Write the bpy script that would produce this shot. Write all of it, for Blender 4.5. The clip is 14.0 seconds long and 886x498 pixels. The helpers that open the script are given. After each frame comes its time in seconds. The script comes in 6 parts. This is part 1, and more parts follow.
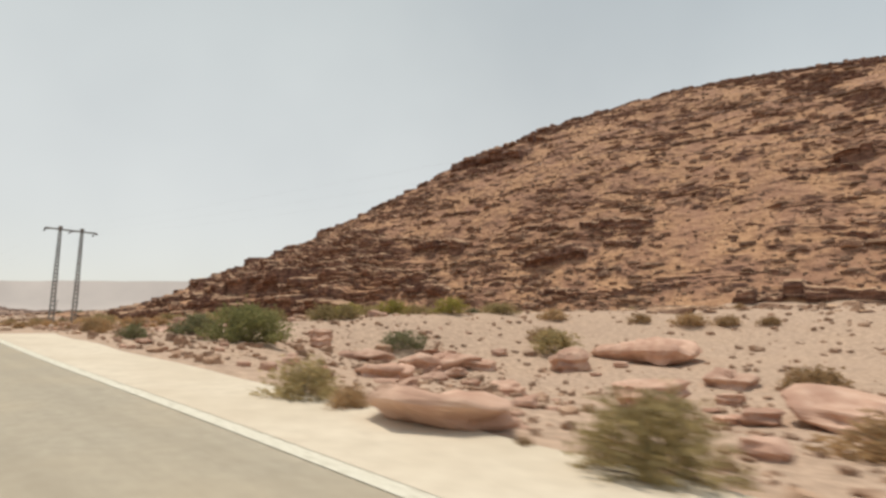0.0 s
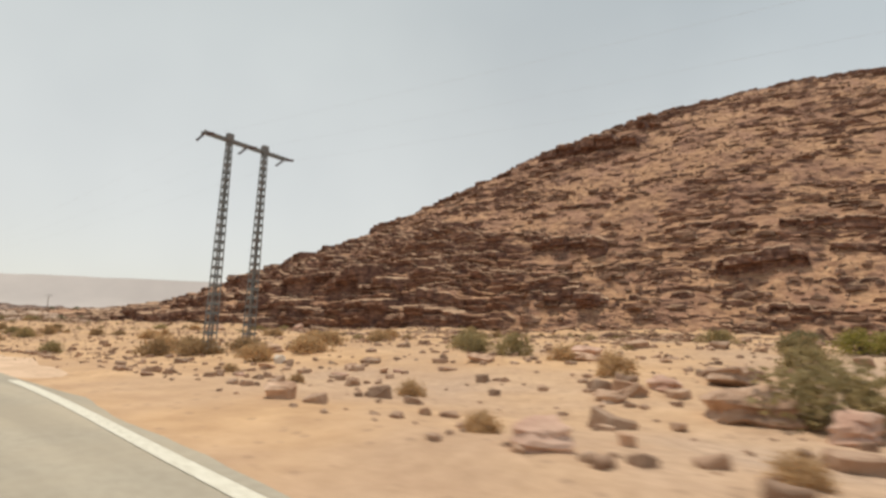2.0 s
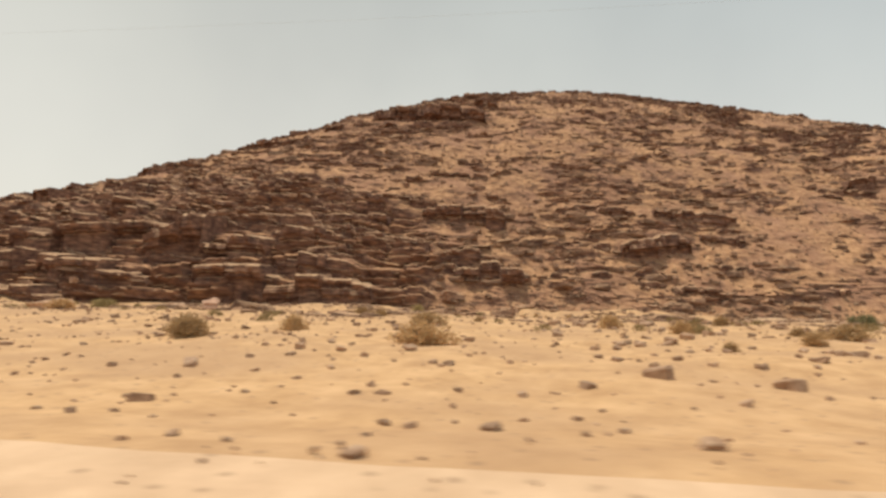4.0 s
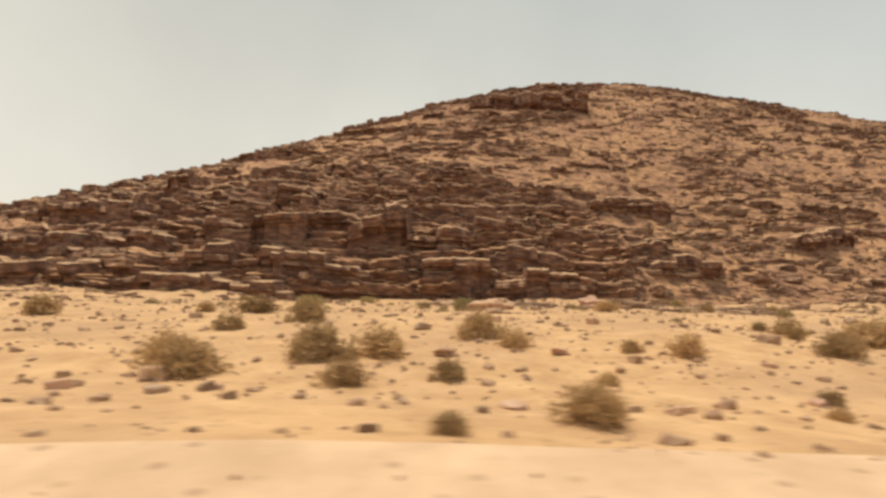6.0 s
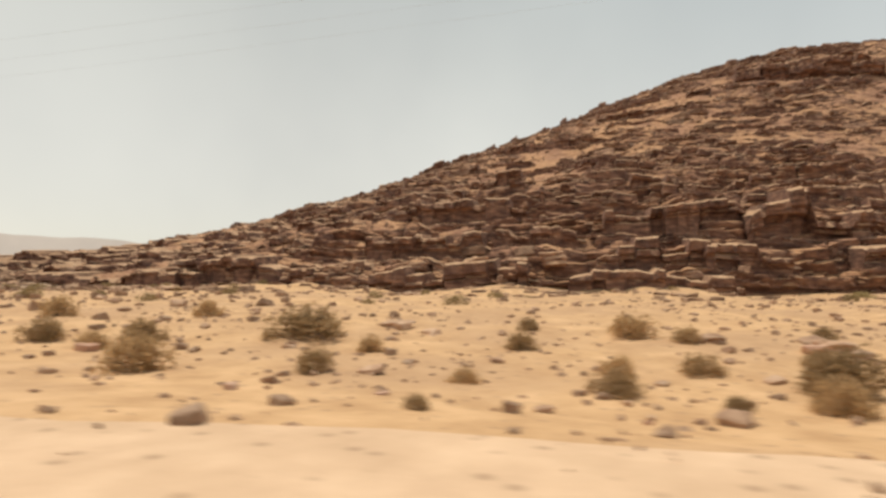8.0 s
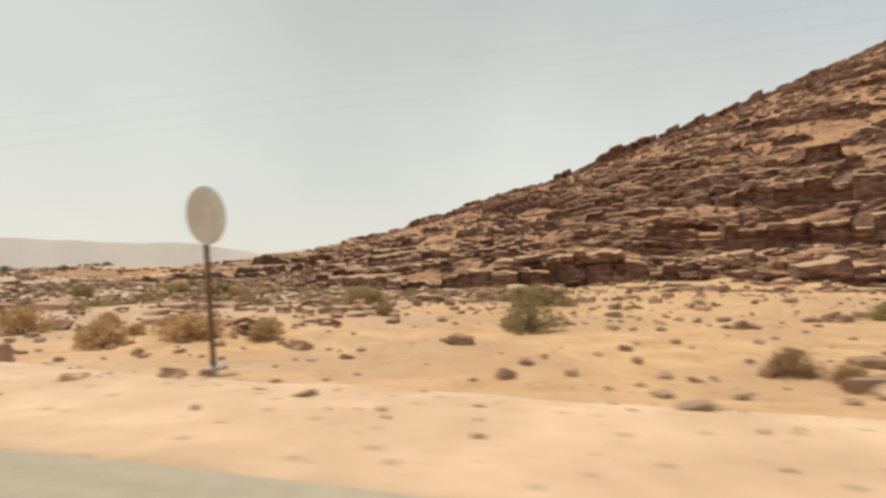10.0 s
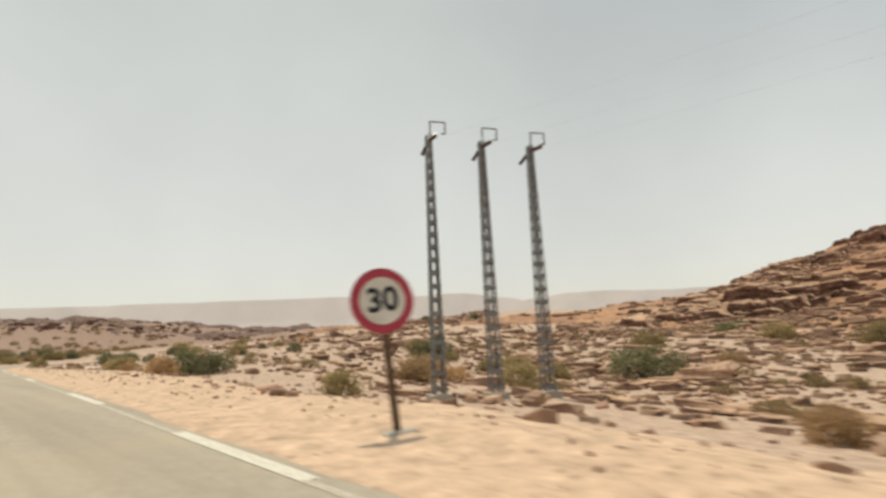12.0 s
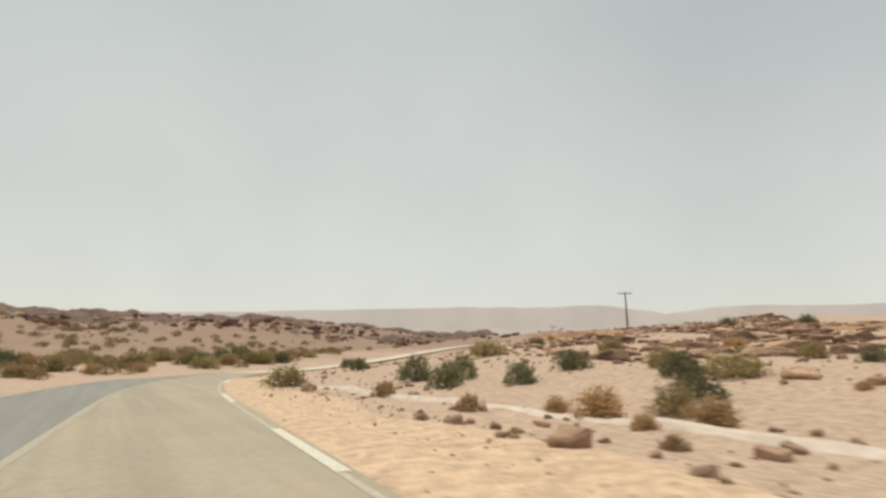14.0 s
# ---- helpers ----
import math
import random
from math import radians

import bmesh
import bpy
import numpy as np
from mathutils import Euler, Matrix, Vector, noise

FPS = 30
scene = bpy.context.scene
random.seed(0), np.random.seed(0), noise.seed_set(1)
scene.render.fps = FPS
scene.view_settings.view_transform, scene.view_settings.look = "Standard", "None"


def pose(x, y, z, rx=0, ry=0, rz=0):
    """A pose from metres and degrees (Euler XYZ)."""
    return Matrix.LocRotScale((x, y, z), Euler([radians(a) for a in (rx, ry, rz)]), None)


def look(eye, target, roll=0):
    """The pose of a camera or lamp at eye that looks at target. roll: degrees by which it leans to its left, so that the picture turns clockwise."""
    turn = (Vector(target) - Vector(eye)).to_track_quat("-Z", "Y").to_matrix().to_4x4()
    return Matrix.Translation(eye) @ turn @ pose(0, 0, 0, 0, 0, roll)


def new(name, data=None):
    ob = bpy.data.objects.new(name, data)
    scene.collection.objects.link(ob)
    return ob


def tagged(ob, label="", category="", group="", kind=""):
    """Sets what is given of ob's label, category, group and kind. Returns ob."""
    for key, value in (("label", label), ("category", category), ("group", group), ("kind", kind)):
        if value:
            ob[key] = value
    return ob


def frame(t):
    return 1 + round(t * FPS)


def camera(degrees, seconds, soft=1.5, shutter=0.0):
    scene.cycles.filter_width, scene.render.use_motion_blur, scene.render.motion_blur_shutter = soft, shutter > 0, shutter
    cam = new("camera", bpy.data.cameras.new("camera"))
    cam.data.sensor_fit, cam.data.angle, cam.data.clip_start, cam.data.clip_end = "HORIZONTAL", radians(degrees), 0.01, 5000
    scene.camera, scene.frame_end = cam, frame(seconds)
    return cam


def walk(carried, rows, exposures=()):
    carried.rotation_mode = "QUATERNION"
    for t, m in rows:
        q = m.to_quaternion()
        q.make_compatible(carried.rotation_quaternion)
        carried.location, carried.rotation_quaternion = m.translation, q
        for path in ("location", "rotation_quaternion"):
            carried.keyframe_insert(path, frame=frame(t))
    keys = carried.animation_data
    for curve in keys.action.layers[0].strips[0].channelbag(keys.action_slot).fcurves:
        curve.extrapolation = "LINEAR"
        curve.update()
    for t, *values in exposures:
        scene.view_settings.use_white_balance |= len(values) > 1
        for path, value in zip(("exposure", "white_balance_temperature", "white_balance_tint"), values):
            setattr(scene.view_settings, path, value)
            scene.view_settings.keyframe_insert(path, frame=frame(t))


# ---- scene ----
LENS = 78.8
cam = camera(LENS, 14.0, soft=2.9, shutter=0.15)
# seconds, place, tilt, lean, turn: a car on a desert road, the camera looking out to its side and ahead
ROWS = [
    (0, -0.12, -0.28, 1.40, 99.01, 0.50, -48.56),
    (0.5, 0.46, 12.88, 2.21, 100.22, 0.00, -47.53),
    (1, 1.19, 26.29, 2.96, 100.83, 0.40, -47.41),
    (1.5, 2.07, 39.02, 3.27, 100.98, 0.50, -47.31),
    (2, 3.03, 52.13, 3.51, 100.03, -1.50, -50.60),
    (2.5, 3.85, 64.56, 3.79, 99.31, -2.20, -59.47),
    (5, 4.67, 125.77, 4.11, 97.40, -0.50, -87.85),
    (5.5, 4.37, 137.78, 4.21, 97.30, -0.40, -87.77),
    (6, 3.92, 150.04, 4.34, 97.00, -0.50, -87.60),
    (6.5, 3.29, 162.20, 4.55, 96.10, -0.60, -87.02),
    (7, 2.57, 174.63, 4.89, 95.18, -0.80, -82.44),
    (7.5, 1.72, 187.02, 5.30, 96.46, -0.60, -79.25),
    (8, 0.74, 199.84, 5.74, 95.56, 0.10, -76.95),
    (10.5, -2.74, 261.07, 7.76, 94.99, 2.00, -67.67),
    (11, -2.69, 274.24, 8.32, 95.36, 2.10, -61.16),
    (11.5, -2.33, 287.21, 8.91, 97.35, 2.40, -52.63),
    (12, -1.74, 299.52, 9.47, 100.55, 2.60, -44.90),
    (12.5, -0.95, 312.01, 9.93, 102.77, 1.90, -38.75),
    (13, -0.07, 323.95, 10.19, 102.40, 1.00, -34.40),
    (13.5, 0.93, 336.17, 10.36, 102.15, 0.50, -32.35),
    (14, 2.03, 347.84, 10.47, 102.10, 0.30, -32.00),
]
walk(cam, [(t, pose(x, y, z, rx, ry, rz)) for t, x, y, z, rx, ry, rz in ROWS], [(0.0, 0.0, 6500, 10), (2.7, 0.0, 6600, 10), (5.0, 0.12, 7600, 10), (6.7, 0.1, 7550, 10), (7.5, 0.05, 7150, 10), (10.3, 0.05, 6900, 9), (12.0, -0.02, 6800, 9), (14.0, -0.08, 6700, 8)])

# ---- world and sun ----
SUN_UP, SUN_AT = 76.0, 29.0  # elevation; bearing from +y towards +x
world = bpy.data.worlds.new("desert_sky")
world.use_nodes = True
scene.world = world
wn, wl = world.node_tree.nodes, world.node_tree.links
sky = wn.new("ShaderNodeTexSky")
sky.sky_type, sky.sun_disc = "NISHITA", False
sky.sun_elevation, sky.sun_rotation = radians(SUN_UP), radians(SUN_AT)
sky.dust_density, sky.air_density, sky.ozone_density, sky.altitude = 4.0, 1.0, 1.0, 600
back = wn["Background"]
back.inputs[1].default_value = 0.15
where, up, ramp = wn.new("ShaderNodeTexCoord"), wn.new("ShaderNodeSeparateXYZ"), wn.new("ShaderNodeValToRGB")
for place_at, shade in ((0.0, (0.95, 0.91, 0.80)), (0.1, (0.92, 0.90, 0.80)), (0.28, (0.73, 0.765, 0.685)), (0.5, (0.575, 0.635, 0.55)), (1.0, (0.44, 0.52, 0.46))):  # dusty air, thickest low down
    e = ramp.color_ramp.elements.new(place_at) if 0 < place_at < 1 else ramp.color_ramp.elements[int(place_at)]
    e.position, e.color = place_at, (*shade, 1)
haze = wn.new("ShaderNodeBackground")
haze.inputs[1].default_value = 0.92
wl.new(where.outputs["Generated"], up.inputs[0])
wl.new(up.outputs[2], ramp.inputs[0])
cloud, thin = wn.new("ShaderNodeTexNoise"), wn.new("ShaderNodeMapRange")  # thin uneven veil
cloud.inputs["Scale"].default_value, cloud.inputs["Detail"].default_value = 1.7, 4
thin.inputs[1].default_value, thin.inputs[2].default_value, thin.inputs[3].default_value, thin.inputs[4].default_value = 0.3, 0.7, 0.83, 1.02
wl.new(where.outputs["Generated"], cloud.inputs["Vector"])
wl.new(cloud.outputs[0], thin.inputs[0])
wl.new(thin.outputs[0], haze.inputs[1])
clear = wn.new("ShaderNodeValToRGB")  # bluer air away from the sun's side
for place_at, shade in ((0.0, (0.84, 0.83, 0.76)), (0.1, (0.72, 0.76, 0.73)), (0.28, (0.39, 0.55, 0.61)), (0.5, (0.31, 0.48, 0.56)), (1.0, (0.30, 0.46, 0.54))):
    e = clear.color_ramp.elements.new(place_at) if 0 < place_at < 1 else clear.color_ramp.elements[int(place_at)]
    e.position, e.color = place_at, (*shade, 1)
aside, swing, veil = wn.new("ShaderNodeVectorMath"), wn.new("ShaderNodeMapRange"), wn.new("ShaderNodeMix")
aside.operation = "DOT_PRODUCT"
aside.inputs[1].default_value = (math.sin(radians(SUN_AT)), math.cos(radians(SUN_AT)), 0)
swing.inputs[1].default_value, swing.inputs[2].default_value = 0.82, -0.25
veil.data_type = "RGBA"
wl.new(where.outputs["Generated"], aside.inputs[0])
wl.new(aside.outputs["Value"], swing.inputs[0])
wl.new(up.outputs[2], clear.inputs[0])
wl.new(swing.outputs[0], veil.inputs[0])
wl.new(ramp.outputs[0], veil.inputs[6])
wl.new(clear.outputs[0], veil.inputs[7])
wl.new(veil.outputs[2], haze.inputs[0])
both = wn.new("ShaderNodeMixShader")
both.inputs[0].default_value = 0.72
wl.new(sky.outputs[0], back.inputs[0])
wl.new(back.outputs[0], both.inputs[1])
wl.new(haze.outputs[0], both.inputs[2])
wl.new(both.outputs[0], wn["World Output"].inputs[0])
lamp = bpy.data.lights.new("sun", "SUN")
lamp.energy, lamp.angle, lamp.color = 2.7, radians(0.8), (1.0, 0.93, 0.82)
sun = new("sun", lamp)
su, sa = radians(SUN_UP), radians(SUN_AT)
sun.matrix_world = look((math.cos(su) * math.sin(sa) * 300, math.cos(su) * math.cos(sa) * 300 + 180, math.sin(su) * 300), (0, 180, 0))


# ---- materials ----
def material(name, stops, scale=1.0, detail=6.0, rough=0.9, bump=0.3, bump_scale=8.0, blotch=None, vary=0.0, metal=0.0, spec=0.3):
    """A procedural surface: stops are (place, colour) of a ramp over fine noise; blotch = (colour, metres, amount) lays large stains over it."""
    m = bpy.data.materials.new(name)
    m.use_nodes = True
    n, l = m.node_tree.nodes, m.node_tree.links
    b = n["Principled BSDF"]
    b.inputs["Roughness"].default_value, b.inputs["Metallic"].default_value = rough, metal
    b.inputs["Specular IOR Level"].default_value = spec
    co = n.new("ShaderNodeNewGeometry")
    t = n.new("ShaderNodeTexNoise")
    t.inputs["Scale"].default_value, t.inputs["Detail"].default_value, t.inputs["Roughness"].default_value = scale, detail, 0.62
    l.new(co.outputs["Position"], t.inputs["Vector"])
    r = n.new("ShaderNodeValToRGB")
    while len(r.color_ramp.elements) < len(stops):
        r.color_ramp.elements.new(0.5)
    for e, (p, c) in zip(r.color_ramp.elements, stops):
        e.position, e.color = p, (*c, 1)
    l.new(t.outputs[0], r.inputs[0])
    out = r.outputs[0]
    if blotch:
        t2 = n.new("ShaderNodeTexNoise")
        t2.inputs["Scale"].default_value, t2.inputs["Detail"].default_value = 1.0 / blotch[1], 4
        l.new(co.outputs["Position"], t2.inputs["Vector"])
        ramp = n.new("ShaderNodeMapRange")
        ramp.inputs[1].default_value, ramp.inputs[2].default_value, ramp.inputs[4].default_value = 0.42, 0.62, blotch[2]
        l.new(t2.outputs[0], ramp.inputs[0])
        mix = n.new("ShaderNodeMix")
        mix.data_type = "RGBA"
        mix.inputs[7].default_value = (*blotch[0], 1)
        l.new(ramp.outputs[0], mix.inputs[0])
        l.new(out, mix.inputs[6])
        out = mix.outputs[2]
    if vary:
        info = n.new("ShaderNodeObjectInfo")
        hsv = n.new("ShaderNodeHueSaturation")
        mr = n.new("ShaderNodeMapRange")
        mr.inputs[3].default_value, mr.inputs[4].default_value = 1 - vary, 1 + vary
        l.new(info.outputs["Random"], mr.inputs[0])
        l.new(mr.outputs[0], hsv.inputs["Value"])
        l.new(out, hsv.inputs["Color"])
        out = hsv.outputs[0]
    l.new(out, b.inputs["Base Color"])
    if bump:
        t3 = n.new("ShaderNodeTexNoise")
        t3.inputs["Scale"].default_value, t3.inputs["Detail"].default_value = bump_scale, 5
        l.new(co.outputs["Position"], t3.inputs["Vector"])
        bp = n.new("ShaderNodeBump")
        bp.inputs["Strength"].default_value, bp.inputs["Distance"].default_value = bump, 0.6 / bump_scale
        l.new(t3.outputs[0], bp.inputs["Height"])
        l.new(bp.outputs[0], b.inputs["Normal"])
    return m


def add_island_variation(m, amount):
    """Joined pieces of one mesh differ a little in tone."""
    n, l = m.node_tree.nodes, m.node_tree.links
    b = n["Principled BSDF"]
    src = b.inputs["Base Color"].links[0].from_socket
    geo, mr, hsv = n.new("ShaderNodeNewGeometry"), n.new("ShaderNodeMapRange"), n.new("ShaderNodeHueSaturation")
    mr.inputs[3].default_value, mr.inputs[4].default_value = 1 - amount, 1 + amount
    l.new(geo.outputs["Random Per Island"], mr.inputs[0])
    l.new(mr.outputs[0], hsv.inputs["Value"])
    l.new(src, hsv.inputs["Color"])
    l.new(hsv.outputs[0], b.inputs["Base Color"])
    return m


def slope_mix(name, flat, steep, lo, hi):
    """Rock where the surface is steep, gravel and sand where they can lie."""
    m = flat.copy()
    m.name = name
    n, l = m.node_tree.nodes, m.node_tree.links
    b = n["Principled BSDF"]
    flat_out = b.inputs["Base Color"].links[0].from_socket
    s = steep.node_tree.nodes["Principled BSDF"].inputs["Base Color"].links[0].from_node
    ramp = [x for x in steep.node_tree.nodes if x.type == "VALTORGB"][0]
    tex = [x for x in steep.node_tree.nodes if x.type == "TEX_NOISE"][0]
    geo, t, r = n.new("ShaderNodeNewGeometry"), n.new("ShaderNodeTexNoise"), n.new("ShaderNodeValToRGB")
    t.inputs["Scale"].default_value, t.inputs["Detail"].default_value = tex.inputs["Scale"].default_value, 6
    stretch = n.new("ShaderNodeVectorMath")
    stretch.operation = "MULTIPLY"
    stretch.inputs[1].default_value = (1, 0.6, 2.6)
    l.new(geo.outputs["Position"], stretch.inputs[0])
    l.new(stretch.outputs[0], t.inputs["Vector"])
    while len(r.color_ramp.elements) < len(ramp.color_ramp.elements):
        r.color_ramp.elements.new(0.5)
    for e, f in zip(r.color_ramp.elements, ramp.color_ramp.elements):
        e.position, e.color = f.position, f.color
    l.new(t.outputs[0], r.inputs[0])
    sep, mr, mix = n.new("ShaderNodeSeparateXYZ"), n.new("ShaderNodeMapRange"), n.new("ShaderNodeMix")
    l.new(geo.outputs["True Normal"], sep.inputs[0])
    wob = n.new("ShaderNodeMath")
    wob.operation = "MULTIPLY_ADD"
    wob.inputs[1].default_value = 0.35
    l.new(t.outputs[0], wob.inputs[0])
    l.new(sep.outputs[2], wob.inputs[2])
    mr.inputs[1].default_value, mr.inputs[2].default_value = lo + 0.175, hi + 0.175
    mix.data_type = "RGBA"
    l.new(wob.outputs[0], mr.inputs[0])
    l.new(mr.outputs[0], mix.inputs[0])
    l.new(r.outputs[0], mix.inputs[6])
    l.new(flat_out, mix.inputs[7])
    l.new(mix.outputs[2], b.inputs["Base Color"])
    return m


def regions(m, gravel, pinkish, upland):
    """Stony brown gravel in the wash before the first bend, paler pinkish soil round the last, bare brown ground on the rises beyond; all fade out unevenly."""
    n, l = m.node_tree.nodes, m.node_tree.links
    b = n["Principled BSDF"]
    geo, sep, t = n.new("ShaderNodeNewGeometry"), n.new("ShaderNodeSeparateXYZ"), n.new("ShaderNodeTexNoise")
    t.inputs["Scale"].default_value, t.inputs["Detail"].default_value = 0.12, 5
    l.new(geo.outputs["Position"], t.inputs["Vector"])
    l.new(geo.outputs["Position"], sep.inputs[0])
    warp = n.new("ShaderNodeMath")
    warp.operation = "MULTIPLY_ADD"
    warp.inputs[1].default_value = 70.0
    l.new(t.outputs[0], warp.inputs[0])
    l.new(sep.outputs[1], warp.inputs[2])
    grain, ramp = n.new("ShaderNodeTexNoise"), n.new("ShaderNodeValToRGB")
    grain.inputs["Scale"].default_value, grain.inputs["Detail"].default_value, grain.inputs["Roughness"].default_value = 3.0, 8, 0.75
    l.new(geo.outputs["Position"], grain.inputs["Vector"])
    out = b.inputs["Base Color"].links[0].from_socket
    for (lo, hi), shade in (((105, 70), gravel), ((285, 325), pinkish), ((450, 490), upland)):
        mr, mix, r = n.new("ShaderNodeMapRange"), n.new("ShaderNodeMix"), n.new("ShaderNodeValToRGB")
        mr.inputs[1].default_value, mr.inputs[2].default_value, mr.inputs[4].default_value = lo, hi, 0.85
        l.new(warp.outputs[0], mr.inputs[0])
        for e, k in zip(r.color_ramp.elements, (0.62, 1.4)):
            e.color = (*[c * k for c in shade], 1)
        r.color_ramp.elements[0].position, r.color_ramp.elements[1].position = 0.32, 0.68
        l.new(grain.outputs[0], r.inputs[0])
        mix.data_type = "RGBA"
        l.new(mr.outputs[0], mix.inputs[0])
        l.new(out, mix.inputs[6])
        l.new(r.outputs[0], mix.inputs[7])
        out = mix.outputs[2]
    # small dark grit and pebbles
    vor, near, grit = n.new("ShaderNodeTexVoronoi"), n.new("ShaderNodeMapRange"), n.new("ShaderNodeMix")
    vor.inputs["Scale"].default_value = 2.6
    near.inputs[1].default_value, near.inputs[2].default_value, near.inputs[3].default_value, near.inputs[4].default_value = 0.10, 0.24, 0.5, 0.0
    l.new(geo.outputs["Position"], vor.inputs["Vector"])
    l.new(vor.outputs["Distance"], near.inputs[0])
    grit.data_type = "RGBA"
    grit.inputs[7].default_value = (0.27, 0.165, 0.105, 1)
    l.new(near.outputs[0], grit.inputs[0])
    l.new(out, grit.inputs[6])
    l.new(grit.outputs[2], b.inputs["Base Color"])
    return m


SAND = material("sand", [(0.3, (0.46, 0.268, 0.135)), (0.5, (0.585, 0.36, 0.19)), (0.7, (0.69, 0.44, 0.245))], 0.9, 8, 0.95, 0.5, 5, ((0.45, 0.275, 0.16), 5.0, 0.6))
SAND = regions(SAND, (0.45, 0.32, 0.235), (0.50, 0.365, 0.27), (0.30, 0.195, 0.14))
SCREE = material("scree", [(0.3, (0.28, 0.145, 0.078)), (0.5, (0.47, 0.258, 0.138)), (0.72, (0.63, 0.385, 0.212))], 0.8, 9, 0.95, 0.8, 2.5, ((0.31, 0.16, 0.11), 9.0, 0.6))
ROCK = material("brown_rock", [(0.3, (0.076, 0.043, 0.035)), (0.5, (0.18, 0.097, 0.07)), (0.72, (0.36, 0.205, 0.134))], 0.7, 9, 0.85, 0.7, 3.0, ((0.11, 0.07, 0.066), 4.0, 0.5), 0.2)
HILL = slope_mix("hillside", SCREE, ROCK, 0.35, 0.75)
DUST = material("dusty_rock_top", [(0.3, (0.34, 0.20, 0.12)), (0.5, (0.48, 0.30, 0.18)), (0.72, (0.60, 0.41, 0.27))], 1.1, 8, 0.92, 0.6, 4.0)
SLAB = add_island_variation(material("loose_rock", [(0.3, (0.12, 0.07, 0.055)), (0.52, (0.26, 0.155, 0.105)), (0.75, (0.47, 0.31, 0.21))], 1.2, 8, 0.88, 0.6, 4.0), 0.3)
SLAB = add_island_variation(slope_mix("slab_rock", DUST, SLAB, 0.3, 0.85), 0.28)
OUTCROP = add_island_variation(slope_mix("outcrop_rock", DUST, ROCK, 0.3, 0.72), 0.22)
STONE = material("roadside_stone", [(0.3, (0.28, 0.16, 0.10)), (0.5, (0.45, 0.28, 0.18)), (0.72, (0.62, 0.43, 0.30))], 2.5, 8, 0.9, 0.5, 9.0, None, 0.25)
PINK = material("pink_sandstone", [(0.3, (0.46, 0.26, 0.18)), (0.5, (0.60, 0.38, 0.27)), (0.72, (0.70, 0.48, 0.36))], 1.4, 8, 0.9, 0.4, 6.0, ((0.36, 0.19, 0.13), 1.6, 0.6), 0.12)
ASPHALT = material("dusty_asphalt", [(0.3, (0.355, 0.298, 0.218)), (0.5, (0.405, 0.343, 0.255)), (0.7, (0.455, 0.39, 0.293))], 7, 10, 0.8, 0.25, 60, ((0.47, 0.38, 0.265), 3.0, 0.6))
VERGE = material("pale_blown_sand", [(0.3, (0.57, 0.38, 0.245)), (0.5, (0.67, 0.458, 0.30)), (0.7, (0.76, 0.535, 0.36))], 0.9, 10, 0.95, 0.3, 4, ((0.50, 0.325, 0.20), 1.4, 0.45))
VERGE = regions(VERGE, (0.56, 0.385, 0.26), (0.60, 0.42, 0.28), (0.45, 0.31, 0.22))
APRON = material("pale_concrete_apron", [(0.3, (0.60, 0.50, 0.375)), (0.5, (0.67, 0.565, 0.43)), (0.7, (0.73, 0.625, 0.48))], 3, 9, 0.85, 0.2, 30, ((0.58, 0.47, 0.34), 2.0, 0.5))
PALE = material("pale_pink_soil", [(0.3, (0.56, 0.44, 0.34)), (0.5, (0.66, 0.54, 0.43)), (0.7, (0.75, 0.64, 0.53))], 3, 8, 0.95, 0.4, 12)
LANE = material("grey_asphalt", [(0.3, (0.245, 0.23, 0.20)), (0.5, (0.285, 0.27, 0.235)), (0.7, (0.325, 0.31, 0.27))], 7, 10, 0.78, 0.25, 60, ((0.29, 0.28, 0.23), 2.5, 0.4))
LINE = material("worn_white_paint", [(0.3, (0.50, 0.445, 0.335)), (0.5, (0.69, 0.63, 0.50)), (0.75, (0.79, 0.735, 0.61))], 14, 8, 0.7, 0.1, 40)
DRY = material("dry_twigs", [(0.3, (0.35, 0.225, 0.115)), (0.55, (0.51, 0.34, 0.178)), (0.75, (0.63, 0.44, 0.24))], 9, 4, 0.9, 0, 1, None, 0.28)
OLIVE = material("olive_leaves", [(0.3, (0.265, 0.205, 0.097)), (0.55, (0.39, 0.303, 0.147)), (0.75, (0.50, 0.395, 0.20))], 7, 4, 0.85, 0, 1, None, 0.22)
LIGHT = material("fresh_green_twigs", [(0.3, (0.19, 0.185, 0.07)), (0.55, (0.29, 0.275, 0.115)), (0.75, (0.37, 0.345, 0.16))], 6, 4, 0.8, 0, 1, None, 0.1)
YELLOW = material("yellow_green_leaves", [(0.3, (0.24, 0.20, 0.045)), (0.55, (0.36, 0.31, 0.08)), (0.75, (0.46, 0.40, 0.13))], 6, 4, 0.8, 0, 1, None, 0.1)
GREEN = material("green_leaves", [(0.3, (0.14, 0.135, 0.068)), (0.55, (0.22, 0.21, 0.108)), (0.75, (0.30, 0.285, 0.155))], 6, 4, 0.8, 0, 1, None, 0.2)


def let_light_through(m, share=0.48):
    """Thin leaves and twigs: part of the light passes them."""
    n, l = m.node_tree.nodes, m.node_tree.links
    b = n["Principled BSDF"]
    tr, mix = n.new("ShaderNodeBsdfTranslucent"), n.new("ShaderNodeMixShader")
    mix.inputs[0].default_value = share
    l.new(b.inputs["Base Color"].links[0].from_socket, tr.inputs["Color"])
    l.new(b.outputs[0], mix.inputs[1])
    l.new(tr.outputs[0], mix.inputs[2])
    l.new(mix.outputs[0], n["Material Output"].inputs[0])


